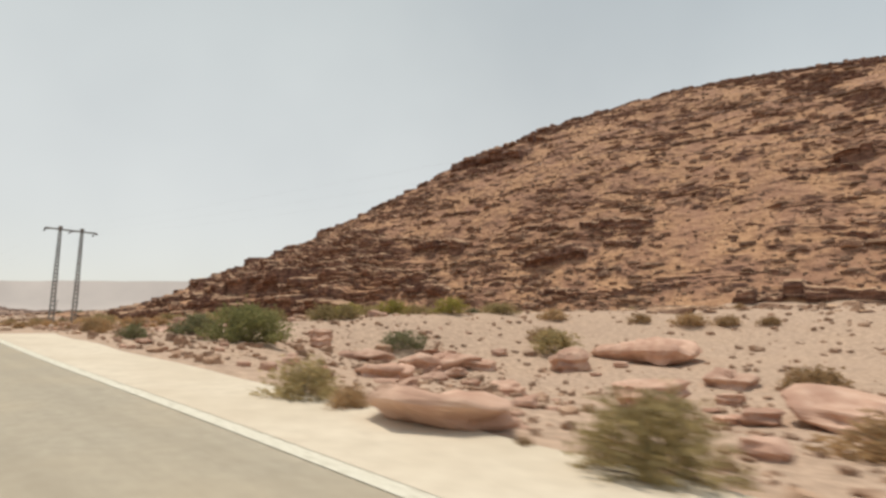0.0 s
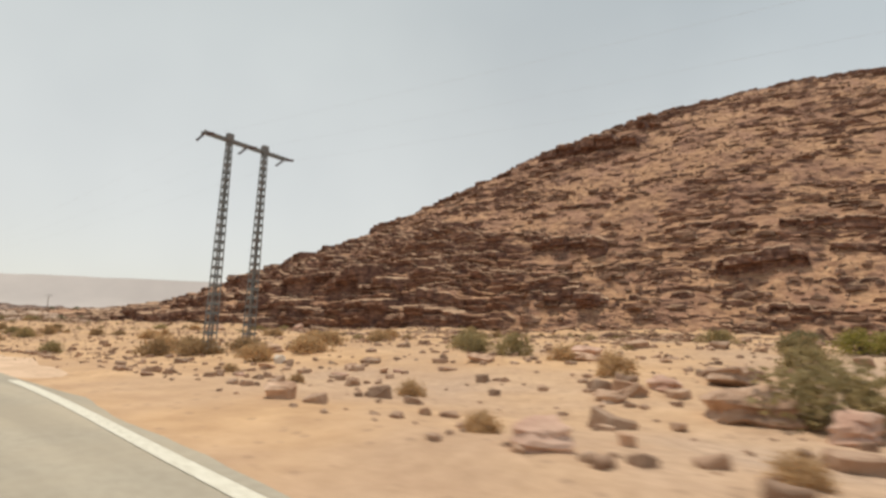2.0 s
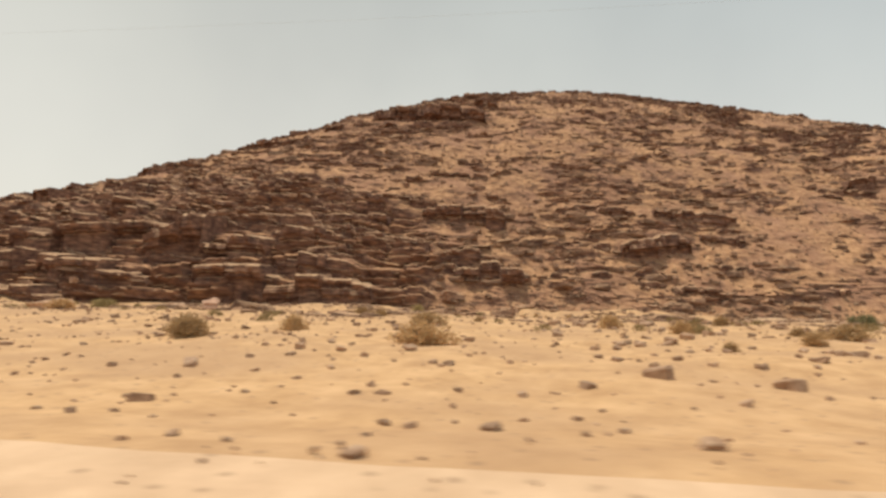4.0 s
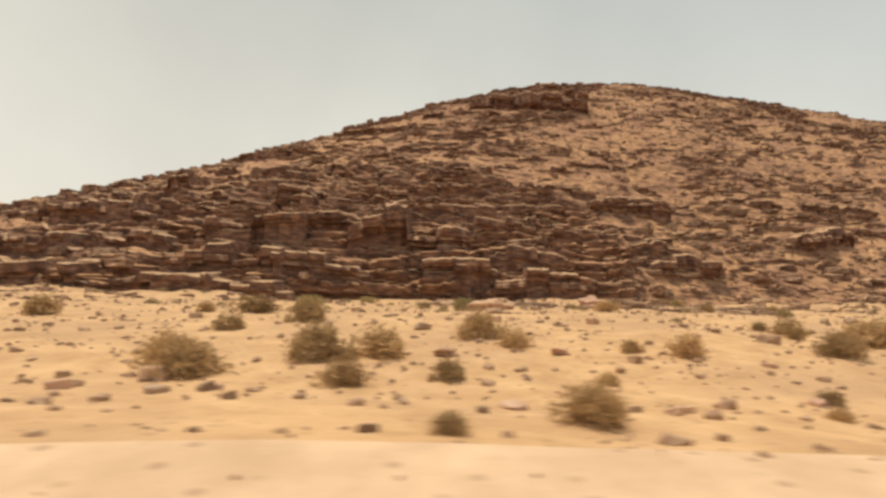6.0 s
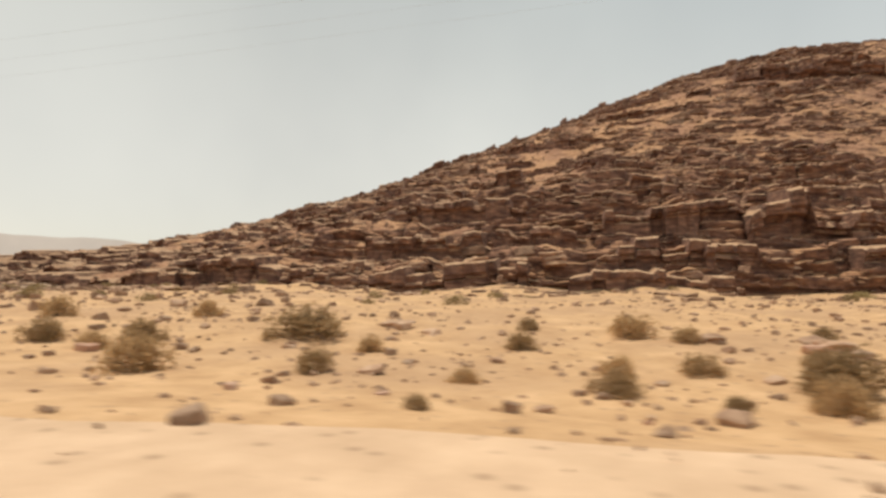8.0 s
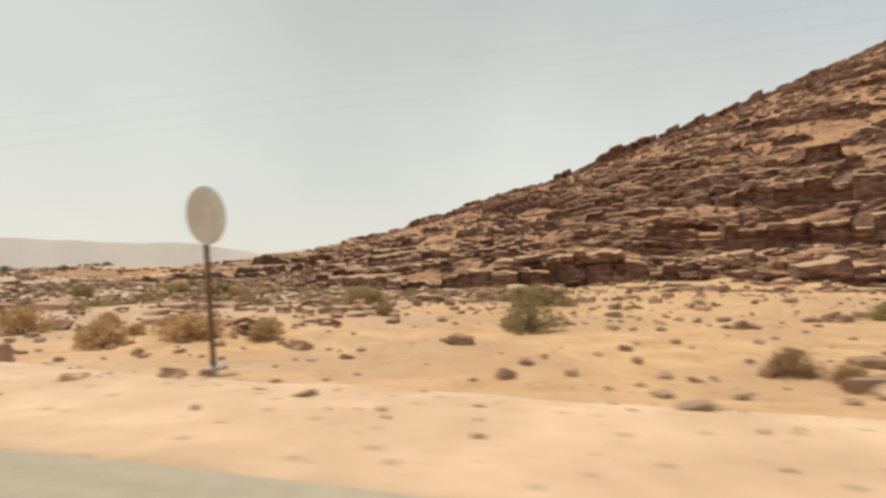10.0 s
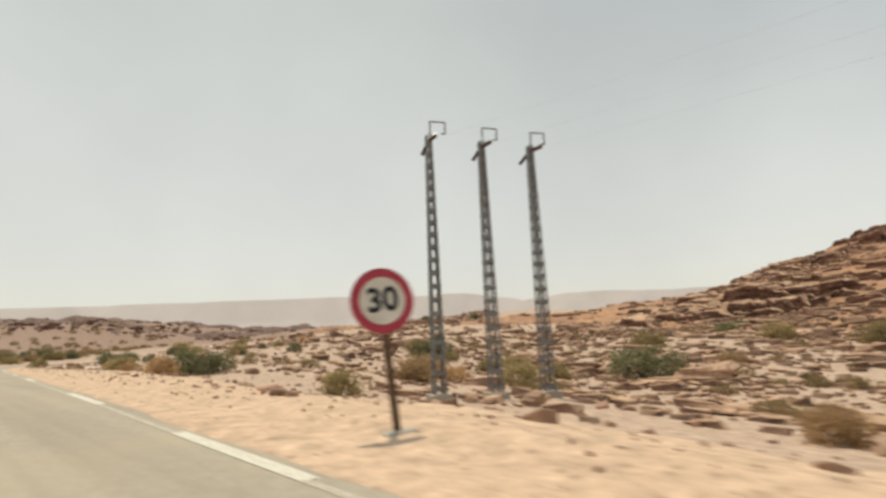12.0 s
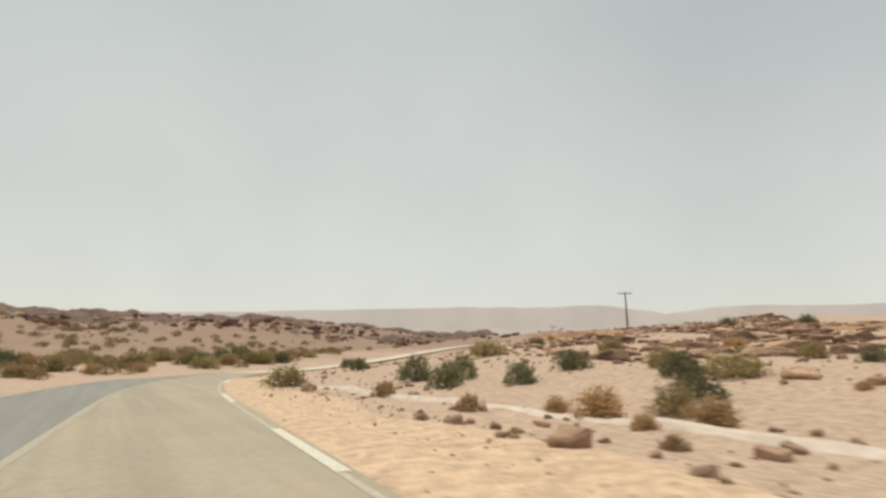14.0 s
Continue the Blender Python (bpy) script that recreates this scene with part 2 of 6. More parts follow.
for m in (DRY, OLIVE, LIGHT, YELLOW, GREEN):
    let_light_through(m)
STEM = material("grey_stems", [(0.3, (0.11, 0.08, 0.055)), (0.7, (0.22, 0.17, 0.12))], 12, 4, 0.9, 0, 1)
STEEL = material("galvanised_steel", [(0.3, (0.16, 0.17, 0.17)), (0.7, (0.27, 0.28, 0.27))], 5, 5, 0.55, 0.1, 30, ((0.20, 0.13, 0.09), 0.9, 0.35), 0, 0.35)
GREY = material("faded_grey_lettering", [(0.3, (0.30, 0.29, 0.26)), (0.7, (0.42, 0.40, 0.36))], 8, 5, 0.6, 0, 1)
RUST = material("rusty_steel", [(0.3, (0.14, 0.085, 0.055)), (0.7, (0.26, 0.165, 0.105))], 14, 6, 0.8, 0.2, 50, None, 0, 0.2)
CONCRETE = material("pale_concrete", [(0.3, (0.36, 0.30, 0.23)), (0.7, (0.52, 0.45, 0.36))], 5, 6, 0.9, 0.3, 20)
WHITE = material("white_sign_face", [(0.3, (0.62, 0.60, 0.54)), (0.7, (0.78, 0.76, 0.70))], 6, 5, 0.5, 0, 1, ((0.5, 0.44, 0.34), 0.5, 0.4))
RED = material("faded_red_paint", [(0.3, (0.34, 0.035, 0.06)), (0.7, (0.46, 0.06, 0.09))], 6, 5, 0.5, 0, 1)
DARKGREEN = material("dark_green_paint", [(0.3, (0.03, 0.06, 0.04)), (0.7, (0.06, 0.10, 0.07))], 6, 5, 0.5, 0, 1)
BLACK = material("black_paint", [(0.3, (0.012, 0.014, 0.02)), (0.7, (0.03, 0.032, 0.04))], 6, 5, 0.5, 0, 1)
GLASS = material("brown_porcelain", [(0.3, (0.07, 0.04, 0.03)), (0.7, (0.11, 0.06, 0.05))], 6, 3, 0.25, 0, 1)
WIRE = material("grey_cable", [(0.3, (0.36, 0.36, 0.36)), (0.7, (0.45, 0.45, 0.45))], 3, 2, 0.5, 0, 1, None, 0, 0.3)
MESA = material("mesa_rock_haze_glow", [(0.3, (0.20, 0.17, 0.14)), (0.7, (0.27, 0.23, 0.19))], 0.006, 6, 1.0, 0, 1)
MESA.node_tree.nodes["Principled BSDF"].inputs["Emission Color"].default_value = (0.60, 0.54, 0.505, 1)  # the rock glows pale to stand in for dust-laden air before it
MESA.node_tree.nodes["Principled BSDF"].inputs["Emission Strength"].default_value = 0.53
DARKROCK = add_island_variation(material("dark_scarp_rock", [(0.3, (0.09, 0.05, 0.04)), (0.5, (0.17, 0.09, 0.065)), (0.72, (0.30, 0.18, 0.12))], 0.9, 8, 0.9, 0.5, 3.0), 0.3)



def streaks(m, shade, amount):
    """Long wheel marks and dust drawn out along the lane."""
    n, l = m.node_tree.nodes, m.node_tree.links
    b = n["Principled BSDF"]
    src = b.inputs["Base Color"].links[0].from_socket
    geo, pull, t, mr, mix = n.new("ShaderNodeNewGeometry"), n.new("ShaderNodeVectorMath"), n.new("ShaderNodeTexNoise"), n.new("ShaderNodeMapRange"), n.new("ShaderNodeMix")
    pull.operation = "MULTIPLY"
    pull.inputs[1].default_value = (1.6, 0.05, 0.0)
    t.inputs["Scale"].default_value, t.inputs["Detail"].default_value = 1.0, 4
    mr.inputs[1].default_value, mr.inputs[2].default_value, mr.inputs[4].default_value = 0.42, 0.66, amount
    mix.data_type = "RGBA"
    mix.inputs[7].default_value = (*shade, 1)
    l.new(geo.outputs["Position"], pull.inputs[0])
    l.new(pull.outputs[0], t.inputs["Vector"])
    l.new(t.outputs[0], mr.inputs[0])
    l.new(mr.outputs[0], mix.inputs[0])
    l.new(src, mix.inputs[6])
    l.new(mix.outputs[2], b.inputs["Base Color"])


streaks(ASPHALT, (0.30, 0.247, 0.178), 0.45)
streaks(LANE, (0.19, 0.18, 0.16), 0.5)
SCRUB = add_island_variation(material("dry_scrub", [(0.3, (0.24, 0.17, 0.085)), (0.55, (0.34, 0.25, 0.125)), (0.75, (0.43, 0.33, 0.18))], 0.6, 4, 0.9, 0, 1), 0.2)
let_light_through(SCRUB)
FADED = material("faded_road_paint", [(0.35, (0.42, 0.36, 0.265)), (0.55, (0.52, 0.455, 0.345)), (0.75, (0.64, 0.58, 0.46))], 9, 8, 0.75, 0.1, 40)
SEAM = material("dusty_lane_seam", [(0.35, (0.40, 0.345, 0.255)), (0.55, (0.45, 0.39, 0.29)), (0.75, (0.50, 0.44, 0.335))], 9, 8, 0.8, 0.1, 40)
SCARP = material("dark_scarp_ground", [(0.3, (0.10, 0.066, 0.055)), (0.5, (0.175, 0.115, 0.09)), (0.72, (0.29, 0.20, 0.15))], 0.35, 9, 0.95, 0.7, 1.5, ((0.24, 0.155, 0.115), 14.0, 0.6))
def table(nodes, width=24.0):
    """A smooth function of y through a few nodes."""
    ys = np.arange(-400.0, 1001.0, 1.0)
    v = np.interp(ys, [n[0] for n in nodes], [n[1] for n in nodes])
    k = np.hanning(int(width) * 2 + 1)
    v = np.convolve(np.pad(v, int(width), "edge"), k / k.sum(), "valid")
    return lambda y: np.interp(y, ys, v)


ROAD_Z = table([(-400, -8.0), (-60, -2.4), (-20, -0.9), (0, 0.05), (13, 0.87), (26, 1.65), (39, 1.92), (52, 2.15), (64, 2.45), (95, 2.65), (126, 2.75), (150, 2.98), (162, 3.18), (175, 3.55), (187, 3.95), (200, 4.4), (261, 6.4), (274, 6.95), (287, 7.55), (300, 8.15), (312, 8.6), (324, 8.85), (336, 9.02), (348, 9.12), (385, 9.6), (404, 10.05), (414, 11.0), (428, 12.3), (450, 14.2), (480, 16.6), (560, 20.0), (1000, 23.0)], 8)
RISE = table([(-400, 0), (404, 0), (414, 0.8), (428, 1.6), (450, 2.6), (480, 3.3), (1000, 3.0)], 8)  # the road climbs the slope beyond the bend
ROAD_X = table([(-400, -22.0), (-60, -3.0), (0, -0.1), (6, 0.15), (13, 0.47), (19, 0.77), (26, 1.17), (32, 1.57), (39, 2.06), (45, 2.51), (52, 3.05), (58, 3.44), (65, 3.91), (72, 4.23), (80, 4.5), (90, 4.68), (100, 4.74), (113, 4.74), (126, 4.71), (138, 4.38), (150, 3.95), (162, 3.31), (175, 2.57), (187, 1.75), (200, 0.7), (212, -0.06), (225, -0.85), (240, -1.72), (261, -2.84), (274, -2.73), (287, -2.37), (300, -1.75), (312, -0.96), (324, -0.08), (336, 0.9), (348, 2.01), (372, 4.2), (384, 6.6), (394, 11), (403, 19), (413, 31), (428, 46), (450, 68), (480, 100), (560, 185), (1000, 640)], 9)
CREST_X = table([(-400, 294.2), (-150, 294.2), (-60, 288.9), (20, 276.6), (70, 252.4), (110, 235.1), (150, 223.7), (190, 222.1), (230, 220.4), (270, 213.6), (310, 202.5), (350, 186.1), (400, 165.9), (1000, 150.0)], 20)
CREST_Z = table([(-400, 61.1), (-150, 61.1), (-60, 106.0), (20, 115.0), (70, 112.3), (110, 103.9), (150, 92.3), (190, 78.5), (230, 63.9), (270, 51.0), (310, 41.7), (350, 26.0), (400, 16.0), (1000, 14.0)], 20)
FOOT_X = table([(-400, 116.2), (-100, 116.2), (50, 113.2), (110, 105.8), (160, 92.1), (200, 78.8), (240, 78.2), (280, 81.8), (320, 81.9), (360, 84.2), (420, 83.4), (1000, 84.0)], 20)
FOOT_Z = table([(-400, 5.0), (-100, 5.5), (50, 5.6), (110, 6.0), (160, 6.4), (200, 6.7), (240, 7.2), (280, 7.6), (320, 9.6), (360, 13.5), (420, 16.8), (1000, 24.0)], 20)
STEEPEN = table([(-400, 1.21), (-100, 1.21), (50, 1.24), (110, 1.37), (160, 1.47), (200, 1.44), (240, 1.40), (280, 1.19), (320, 0.93), (360, 0.98), (420, 1.07), (1000, 1.07)], 20)


EDGE = table([(-400, 2.7), (5, 2.7), (14, 2.4), (25, 2.32), (35, 2.2), (57, 2.1), (64, 2.3), (75, 2.3), (240, 2.2), (258, 2.9), (277, 3.05), (298, 2.72), (306, 2.35), (318, 2.15), (330, 2.08), (342, 2.03), (358, 1.9), (1000, 1.9)], 6)  # the painted line


def hash01(i, j, seed=0):
    n = (np.asarray(i).astype(np.int64) * 374761393 + np.asarray(j).astype(np.int64) * 668265263 + seed * 974634777) & 0xFFFFFFFF
    n = ((n ^ (n >> 13)) * 1274126177) & 0xFFFFFFFF
    return ((n ^ (n >> 16)) & 0xFFFF) / 65535.0


def vnoise(x, y, seed=0):
    x, y = np.asarray(x, float), np.asarray(y, float)
    i, j = np.floor(x), np.floor(y)
    a, b = x - i, y - j
    a, b = a * a * (3 - 2 * a), b * b * (3 - 2 * b)
    lo = hash01(i, j, seed) * (1 - a) + hash01(i + 1, j, seed) * a
    hi = hash01(i, j + 1, seed) * (1 - a) + hash01(i + 1, j + 1, seed) * a
    return (lo * (1 - b) + hi * b) * 2 - 1


def fbm(x, y, octaves=4, seed=0):
    return sum(vnoise(x * 2**k + 17 * k, y * 2**k - 9 * k, seed + k) * 0.5**k for k in range(octaves))


def smooth(lo, hi, v):
    t = np.clip((v - lo) / (hi - lo), 0, 1)
    return t * t * (3 - 2 * t)


def ground_z(x, y):
    """The height of the desert floor."""
    x, y = np.asarray(x, float), np.asarray(y, float)
    u = x - ROAD_X(y)
    zr, xf, zf = ROAD_Z(y), FOOT_X(y), FOOT_Z(y)
    right = (zf - zr) * np.clip((u - 6) / np.maximum(xf - ROAD_X(y) - 6, 10), 0, 2.2) ** 0.85
    left = smooth(8, 60, -u) * (0.6 + 0.8 * fbm(x / 40, y / 40, 2, 5)) + smooth(420, 560, y) * smooth(0, 120, -u) * 4
    left = left - RISE(y) * smooth(9, 40, -u)
    right = right - 0.8 * RISE(y) * smooth(8, 40, u)
    hills = smooth(410, 540, y) * smooth(30, 130, -u) * 2.2 * (1 + 0.5 * fbm(x / 45, y / 45, 3, 3))
    off = smooth(4.3, 7.5, u) + smooth(5.0, 8.0, -u)
    rough = off * (0.07 * fbm(x / 2.4, y / 2.4, 3, 11) + 0.3 * smooth(8, 26, abs(u)) * fbm(x / 11, y / 11, 3, 21))
    bank = 0.16 * smooth(3.6, 5.0, u) * (1 - smooth(6.5, 10, u)) * (0.6 + 0.6 * vnoise(x / 6, y / 9, 8)) - 0.3 * smooth(5.0, 8.5, u) * (1 - smooth(10, 20, u))
    far = smooth(520, 900, np.hypot(x, y - 200)) * 5 + smooth(900, 2600, np.hypot(x, y - 200)) * 25
    dip = -0.7 * smooth(280, 300, y) * (1 - smooth(317, 332, y)) * smooth(7, 13, u) * (1 - smooth(22, 45, u))
    dip = dip - 2.3 * smooth(268, 298, y) * (1 - smooth(332, 352, y)) * smooth(11, 32, u) * (1 - smooth(50, 70, u))  # a shallow basin beside the road
    drift = smooth(xf - 26, xf - 4, x) * (1 - smooth(xf + 6, xf + 16, x)) * (1 - smooth(285, 310, y)) * (0.3 + 1.0 * fbm(x / 9, y / 11, 3, 81))
    away = np.hypot(x - 2, y - 348)
    ridge = smooth(395, 470, y) * smooth(150, 215, away + 14 * fbm(x / 30, y / 30, 2, 71)) * (1 - smooth(250, 330, away)) * (3.2 + 1.3 * fbm(x / 18, y / 18, 3, 72))
    wash = -0.75 * (1 - smooth(14, 30, y)) * smooth(5.4, 7.0, u) * (1 - smooth(30, 50, u))
    wash = wash - 1.9 * (1 - smooth(19, 31, y)) * smooth(9, 20, u) * (1 - smooth(38, 60, u))  # deepening away from the road
    return zr + right + left + hills + rough + bank + far + ridge + wash + dip + drift


def rim(y):
    return CREST_X(y), CREST_Z(y), FOOT_X(y), FOOT_Z(y)


def mesh_from(name, verts, faces, mat, smooth_faces=False):
    me = bpy.data.meshes.new(name)
    me.from_pydata([tuple(v) for v in verts] if not isinstance(verts, np.ndarray) else verts.tolist(), [], faces if isinstance(faces, list) else faces.tolist())
    me.materials.append(mat)
    if smooth_faces:
        me.shade_smooth()
    me.update()
    return me


def on_ground(places):
    """Places given by their height over the ground, brought to their height."""
    z = ground_z(np.array([p[0] for p in places]), np.array([p[1] for p in places]))
    return [(x, y, float(g) + up, size) for (x, y, up, size), g in zip(places, z)]


def grid_mesh(name, X, Y, Z, mat, smooth_faces=True):
    r, c = X.shape
    i = np.arange(r * c).reshape(r, c)
    quads = np.stack([i[:-1, :-1], i[:-1, 1:], i[1:, 1:], i[1:, :-1]], -1).reshape(-1, 4)
    return mesh_from(name, np.stack([X, Y, Z], -1).reshape(-1, 3), quads, mat, smooth_faces)


def part(name, bm, mat, parent, label=""):
    me = bpy.data.meshes.new(name)
    bm.normal_update()
    bm.to_mesh(me)
    bm.free()
    me.materials.append(mat)
    ob = new(name, me)
    ob.parent = parent
    return tagged(ob, label)


def part_of(name, me, parent, label=""):
    ob = new(name, me)
    ob.parent = parent
    return tagged(ob, label)


def box(bm, x0, x1, y0, y1, z0, z1, bevel=0.0):
    made = bmesh.ops.create_cube(bm, size=1.0, matrix=Matrix.LocRotScale(((x0 + x1) / 2, (y0 + y1) / 2, (z0 + z1) / 2), None, (x1 - x0, y1 - y0, z1 - z0)))
    if bevel:
        bmesh.ops.bevel(bm, geom=list({e for v in made["verts"] for e in v.link_edges}), offset=bevel, segments=1, affect="EDGES")


def rod(bm, a, b, r0, r1=None, sides=6):
    a, b = Vector(a), Vector(b)
    turn = (b - a).to_track_quat("Z", "Y").to_matrix().to_4x4()
    bmesh.ops.create_cone(bm, cap_ends=True, segments=sides, radius1=r0, radius2=r1 if r1 is not None else r0, depth=(b - a).length, matrix=Matrix.Translation((a + b) / 2) @ turn)


# ---- ground, hill, distance ----
xs = np.concatenate([-np.geomspace(3500, 40, 26), np.arange(-38, 2, 1.6), np.arange(2, 24, 0.4), np.arange(24, 60, 0.75), np.arange(60, 130, 1.5), np.geomspace(130, 3500, 28)])
ys = np.concatenate([-np.geomspace(3000, 30, 18), np.arange(-28, 480, 0.95), np.arange(480, 640, 3.0), np.geomspace(640, 4000, 24)])
YY, UU = np.meshgrid(ys, xs, indexing="ij")
XX = UU + ROAD_X(np.clip(YY, -60, 400)) * (1 - smooth(20, 140, np.abs(UU)))
ZZ = ground_z(XX, YY)
tagged(new("ground", grid_mesh("ground", XX, YY, ZZ, SAND)), "pale orange stony desert sand", "ground", kind="structure")


def hill_surface(s, y):
    """The hillside: s runs from its foot (0) to its crest (1) and over."""
    xc, zc, xf, zf = rim(y)
    x = xf + s * (xc - xf)
    up = zf + (zc - zf) * (1 - np.maximum(1 - s, 0) ** STEEPEN(y))
    z = np.where(s < 0, zf + s * 60, np.where(s < 1, up, zc - 0.4 * (x - xc) - 0.0))
    return x, z, zf, zc


def bare_rock(y, above, z):
    """How far the hillside is bare stepped rock: the cliffs over its foot, which end in a slanting line, and the cap of the summit."""
    wob = 5 * fbm(y / 16, z / 12, 3, 44)
    top = 25 + 7 * smooth(140, 155, y) * (1 - smooth(170, 200, y)) - 12 * smooth(235, 290, y)
    low = smooth(0.3, 1.5, above) * smooth(0, 9, y - 110 - 0.35 * above + wob) * (1 - smooth(top - 3, top + 4, above + wob)) * (1 - smooth(290, 312, y))
    cap = smooth(64, 68, z + 0.5 * wob) * smooth(106, 113, y + wob) * (1 - smooth(155, 175, y))
    return np.maximum(low, 0.45 * cap)


def hill_point(s, y):
    """The hillside with its gravelly swells and worn low steps of rock."""
    x, z, zf, zc = hill_surface(s, y)
    wave = 1.8 * fbm(y / 38, z / 34, 3, 40)
    h = z + 0.035 * y + wave
    h = h + 1.1 * np.sin(h * 0.47) + 0.5 * np.sin(h * 1.13)
    mask = 0.75 * smooth(0.05, 0.35, fbm(y / 15, h / 5.0, 3, 50))
    d = 0
    for period, share, seed in ((2.6, 0.5, 60), (1.3, 0.45, 70)):
        L = np.floor(h / period)
        fr = h / period - L
        w = period * (1.2 + 2.4 * hash01(L, L, seed))
        yb = (y + 1.2 * vnoise(y / 4, z / 3, seed + 1) + 11 * hash01(L, L + 3, seed + 2)) / w
        j = hash01(np.floor(yb), L, seed + 3)
        d = d + share * period * 1.5 * fr**0.8 * smooth(0.25, 0.75, j) * mask
    d = d * (1 - 0.5 * smooth(0.84, 0.97, s))
    cliffs = bare_rock(y, z - zf, z)
    h = z + 0.035 * y + wave + cliffs * (1.5 * fbm(y / 14, z / 9, 3, 46) + 0.9 * vnoise(y / 5, z / 5, 47))
    for period, share, seed in ((5.4, 0.55, 160), (2.1, 0.45, 170)):  # steep bare beds
        L = np.floor(h / period)
        fr = h / period - L
        w = period * (0.7 + 1.4 * hash01(L, L, seed))
        yb = (y + 0.8 * vnoise(y / 3, z / 3, seed + 1) + 11 * hash01(L, L + 3, seed + 2)) / w
        j = hash01(np.floor(yb), L, seed + 3)
        fb = yb - np.floor(yb)
        crack = smooth(0, 0.08, fb) * smooth(0, 0.08, 1 - fb)
        d = d + cliffs * share * period * 1.45 * np.minimum(fr * 1.1, 1) ** 0.85 * (0.68 + 0.52 * j) * (0.62 + 0.38 * crack)
    d = d * smooth(-0.02, 0.03, s)
    mask = np.maximum(mask, cliffs)
    swell = 1.0 * fbm(y / 19, x / 17, 3, 91) * smooth(0.03, 0.1, s) * (1 - smooth(0.8, 0.95, s))
    bump = 0.42 * fbm(y / 3.1, z / 2.2 + x / 5, 3, 90) * smooth(-0.02, 0.02, s)
    return x - d - 0.6 * bump - 0.6 * swell, y + 0.4 * vnoise(y / 2.3, z / 1.7, 95) * mask, z + 0.5 * bump + 0.8 * swell


s_steps = np.concatenate([np.linspace(-0.06, 0.3, 120), np.linspace(0.303, 1.0, 210), np.linspace(1.01, 1.6, 24)])
y_steps = np.concatenate([np.linspace(-330, -62, 80), np.arange(-60, 345, 0.8), np.arange(345, 520, 2.0)])
SS, HY = np.meshgrid(s_steps, y_steps, indexing="ij")
HX, HY2, HZ = hill_point(SS, HY)
sink = smooth(430, 520, HY) * 20
hill = tagged(new("hill", grid_mesh("hill", HX, HY2, HZ - sink, HILL, False)), "reddish-brown rocky hill of layered sandstone ledges and scree", "hill", kind="structure")


def slope_x(y, z):
    """Where the hillside reaches the height z."""
    xc, zc, xf, zf = rim(y)
    k = np.clip((z - zf) / (zc - zf), -0.2, 0.999)
    up = 1 - (1 - np.maximum(k, 0)) ** (1 / STEEPEN(y))
    return xf + np.where(k < 0, (z - zf) / 60, up) * (xc - xf)


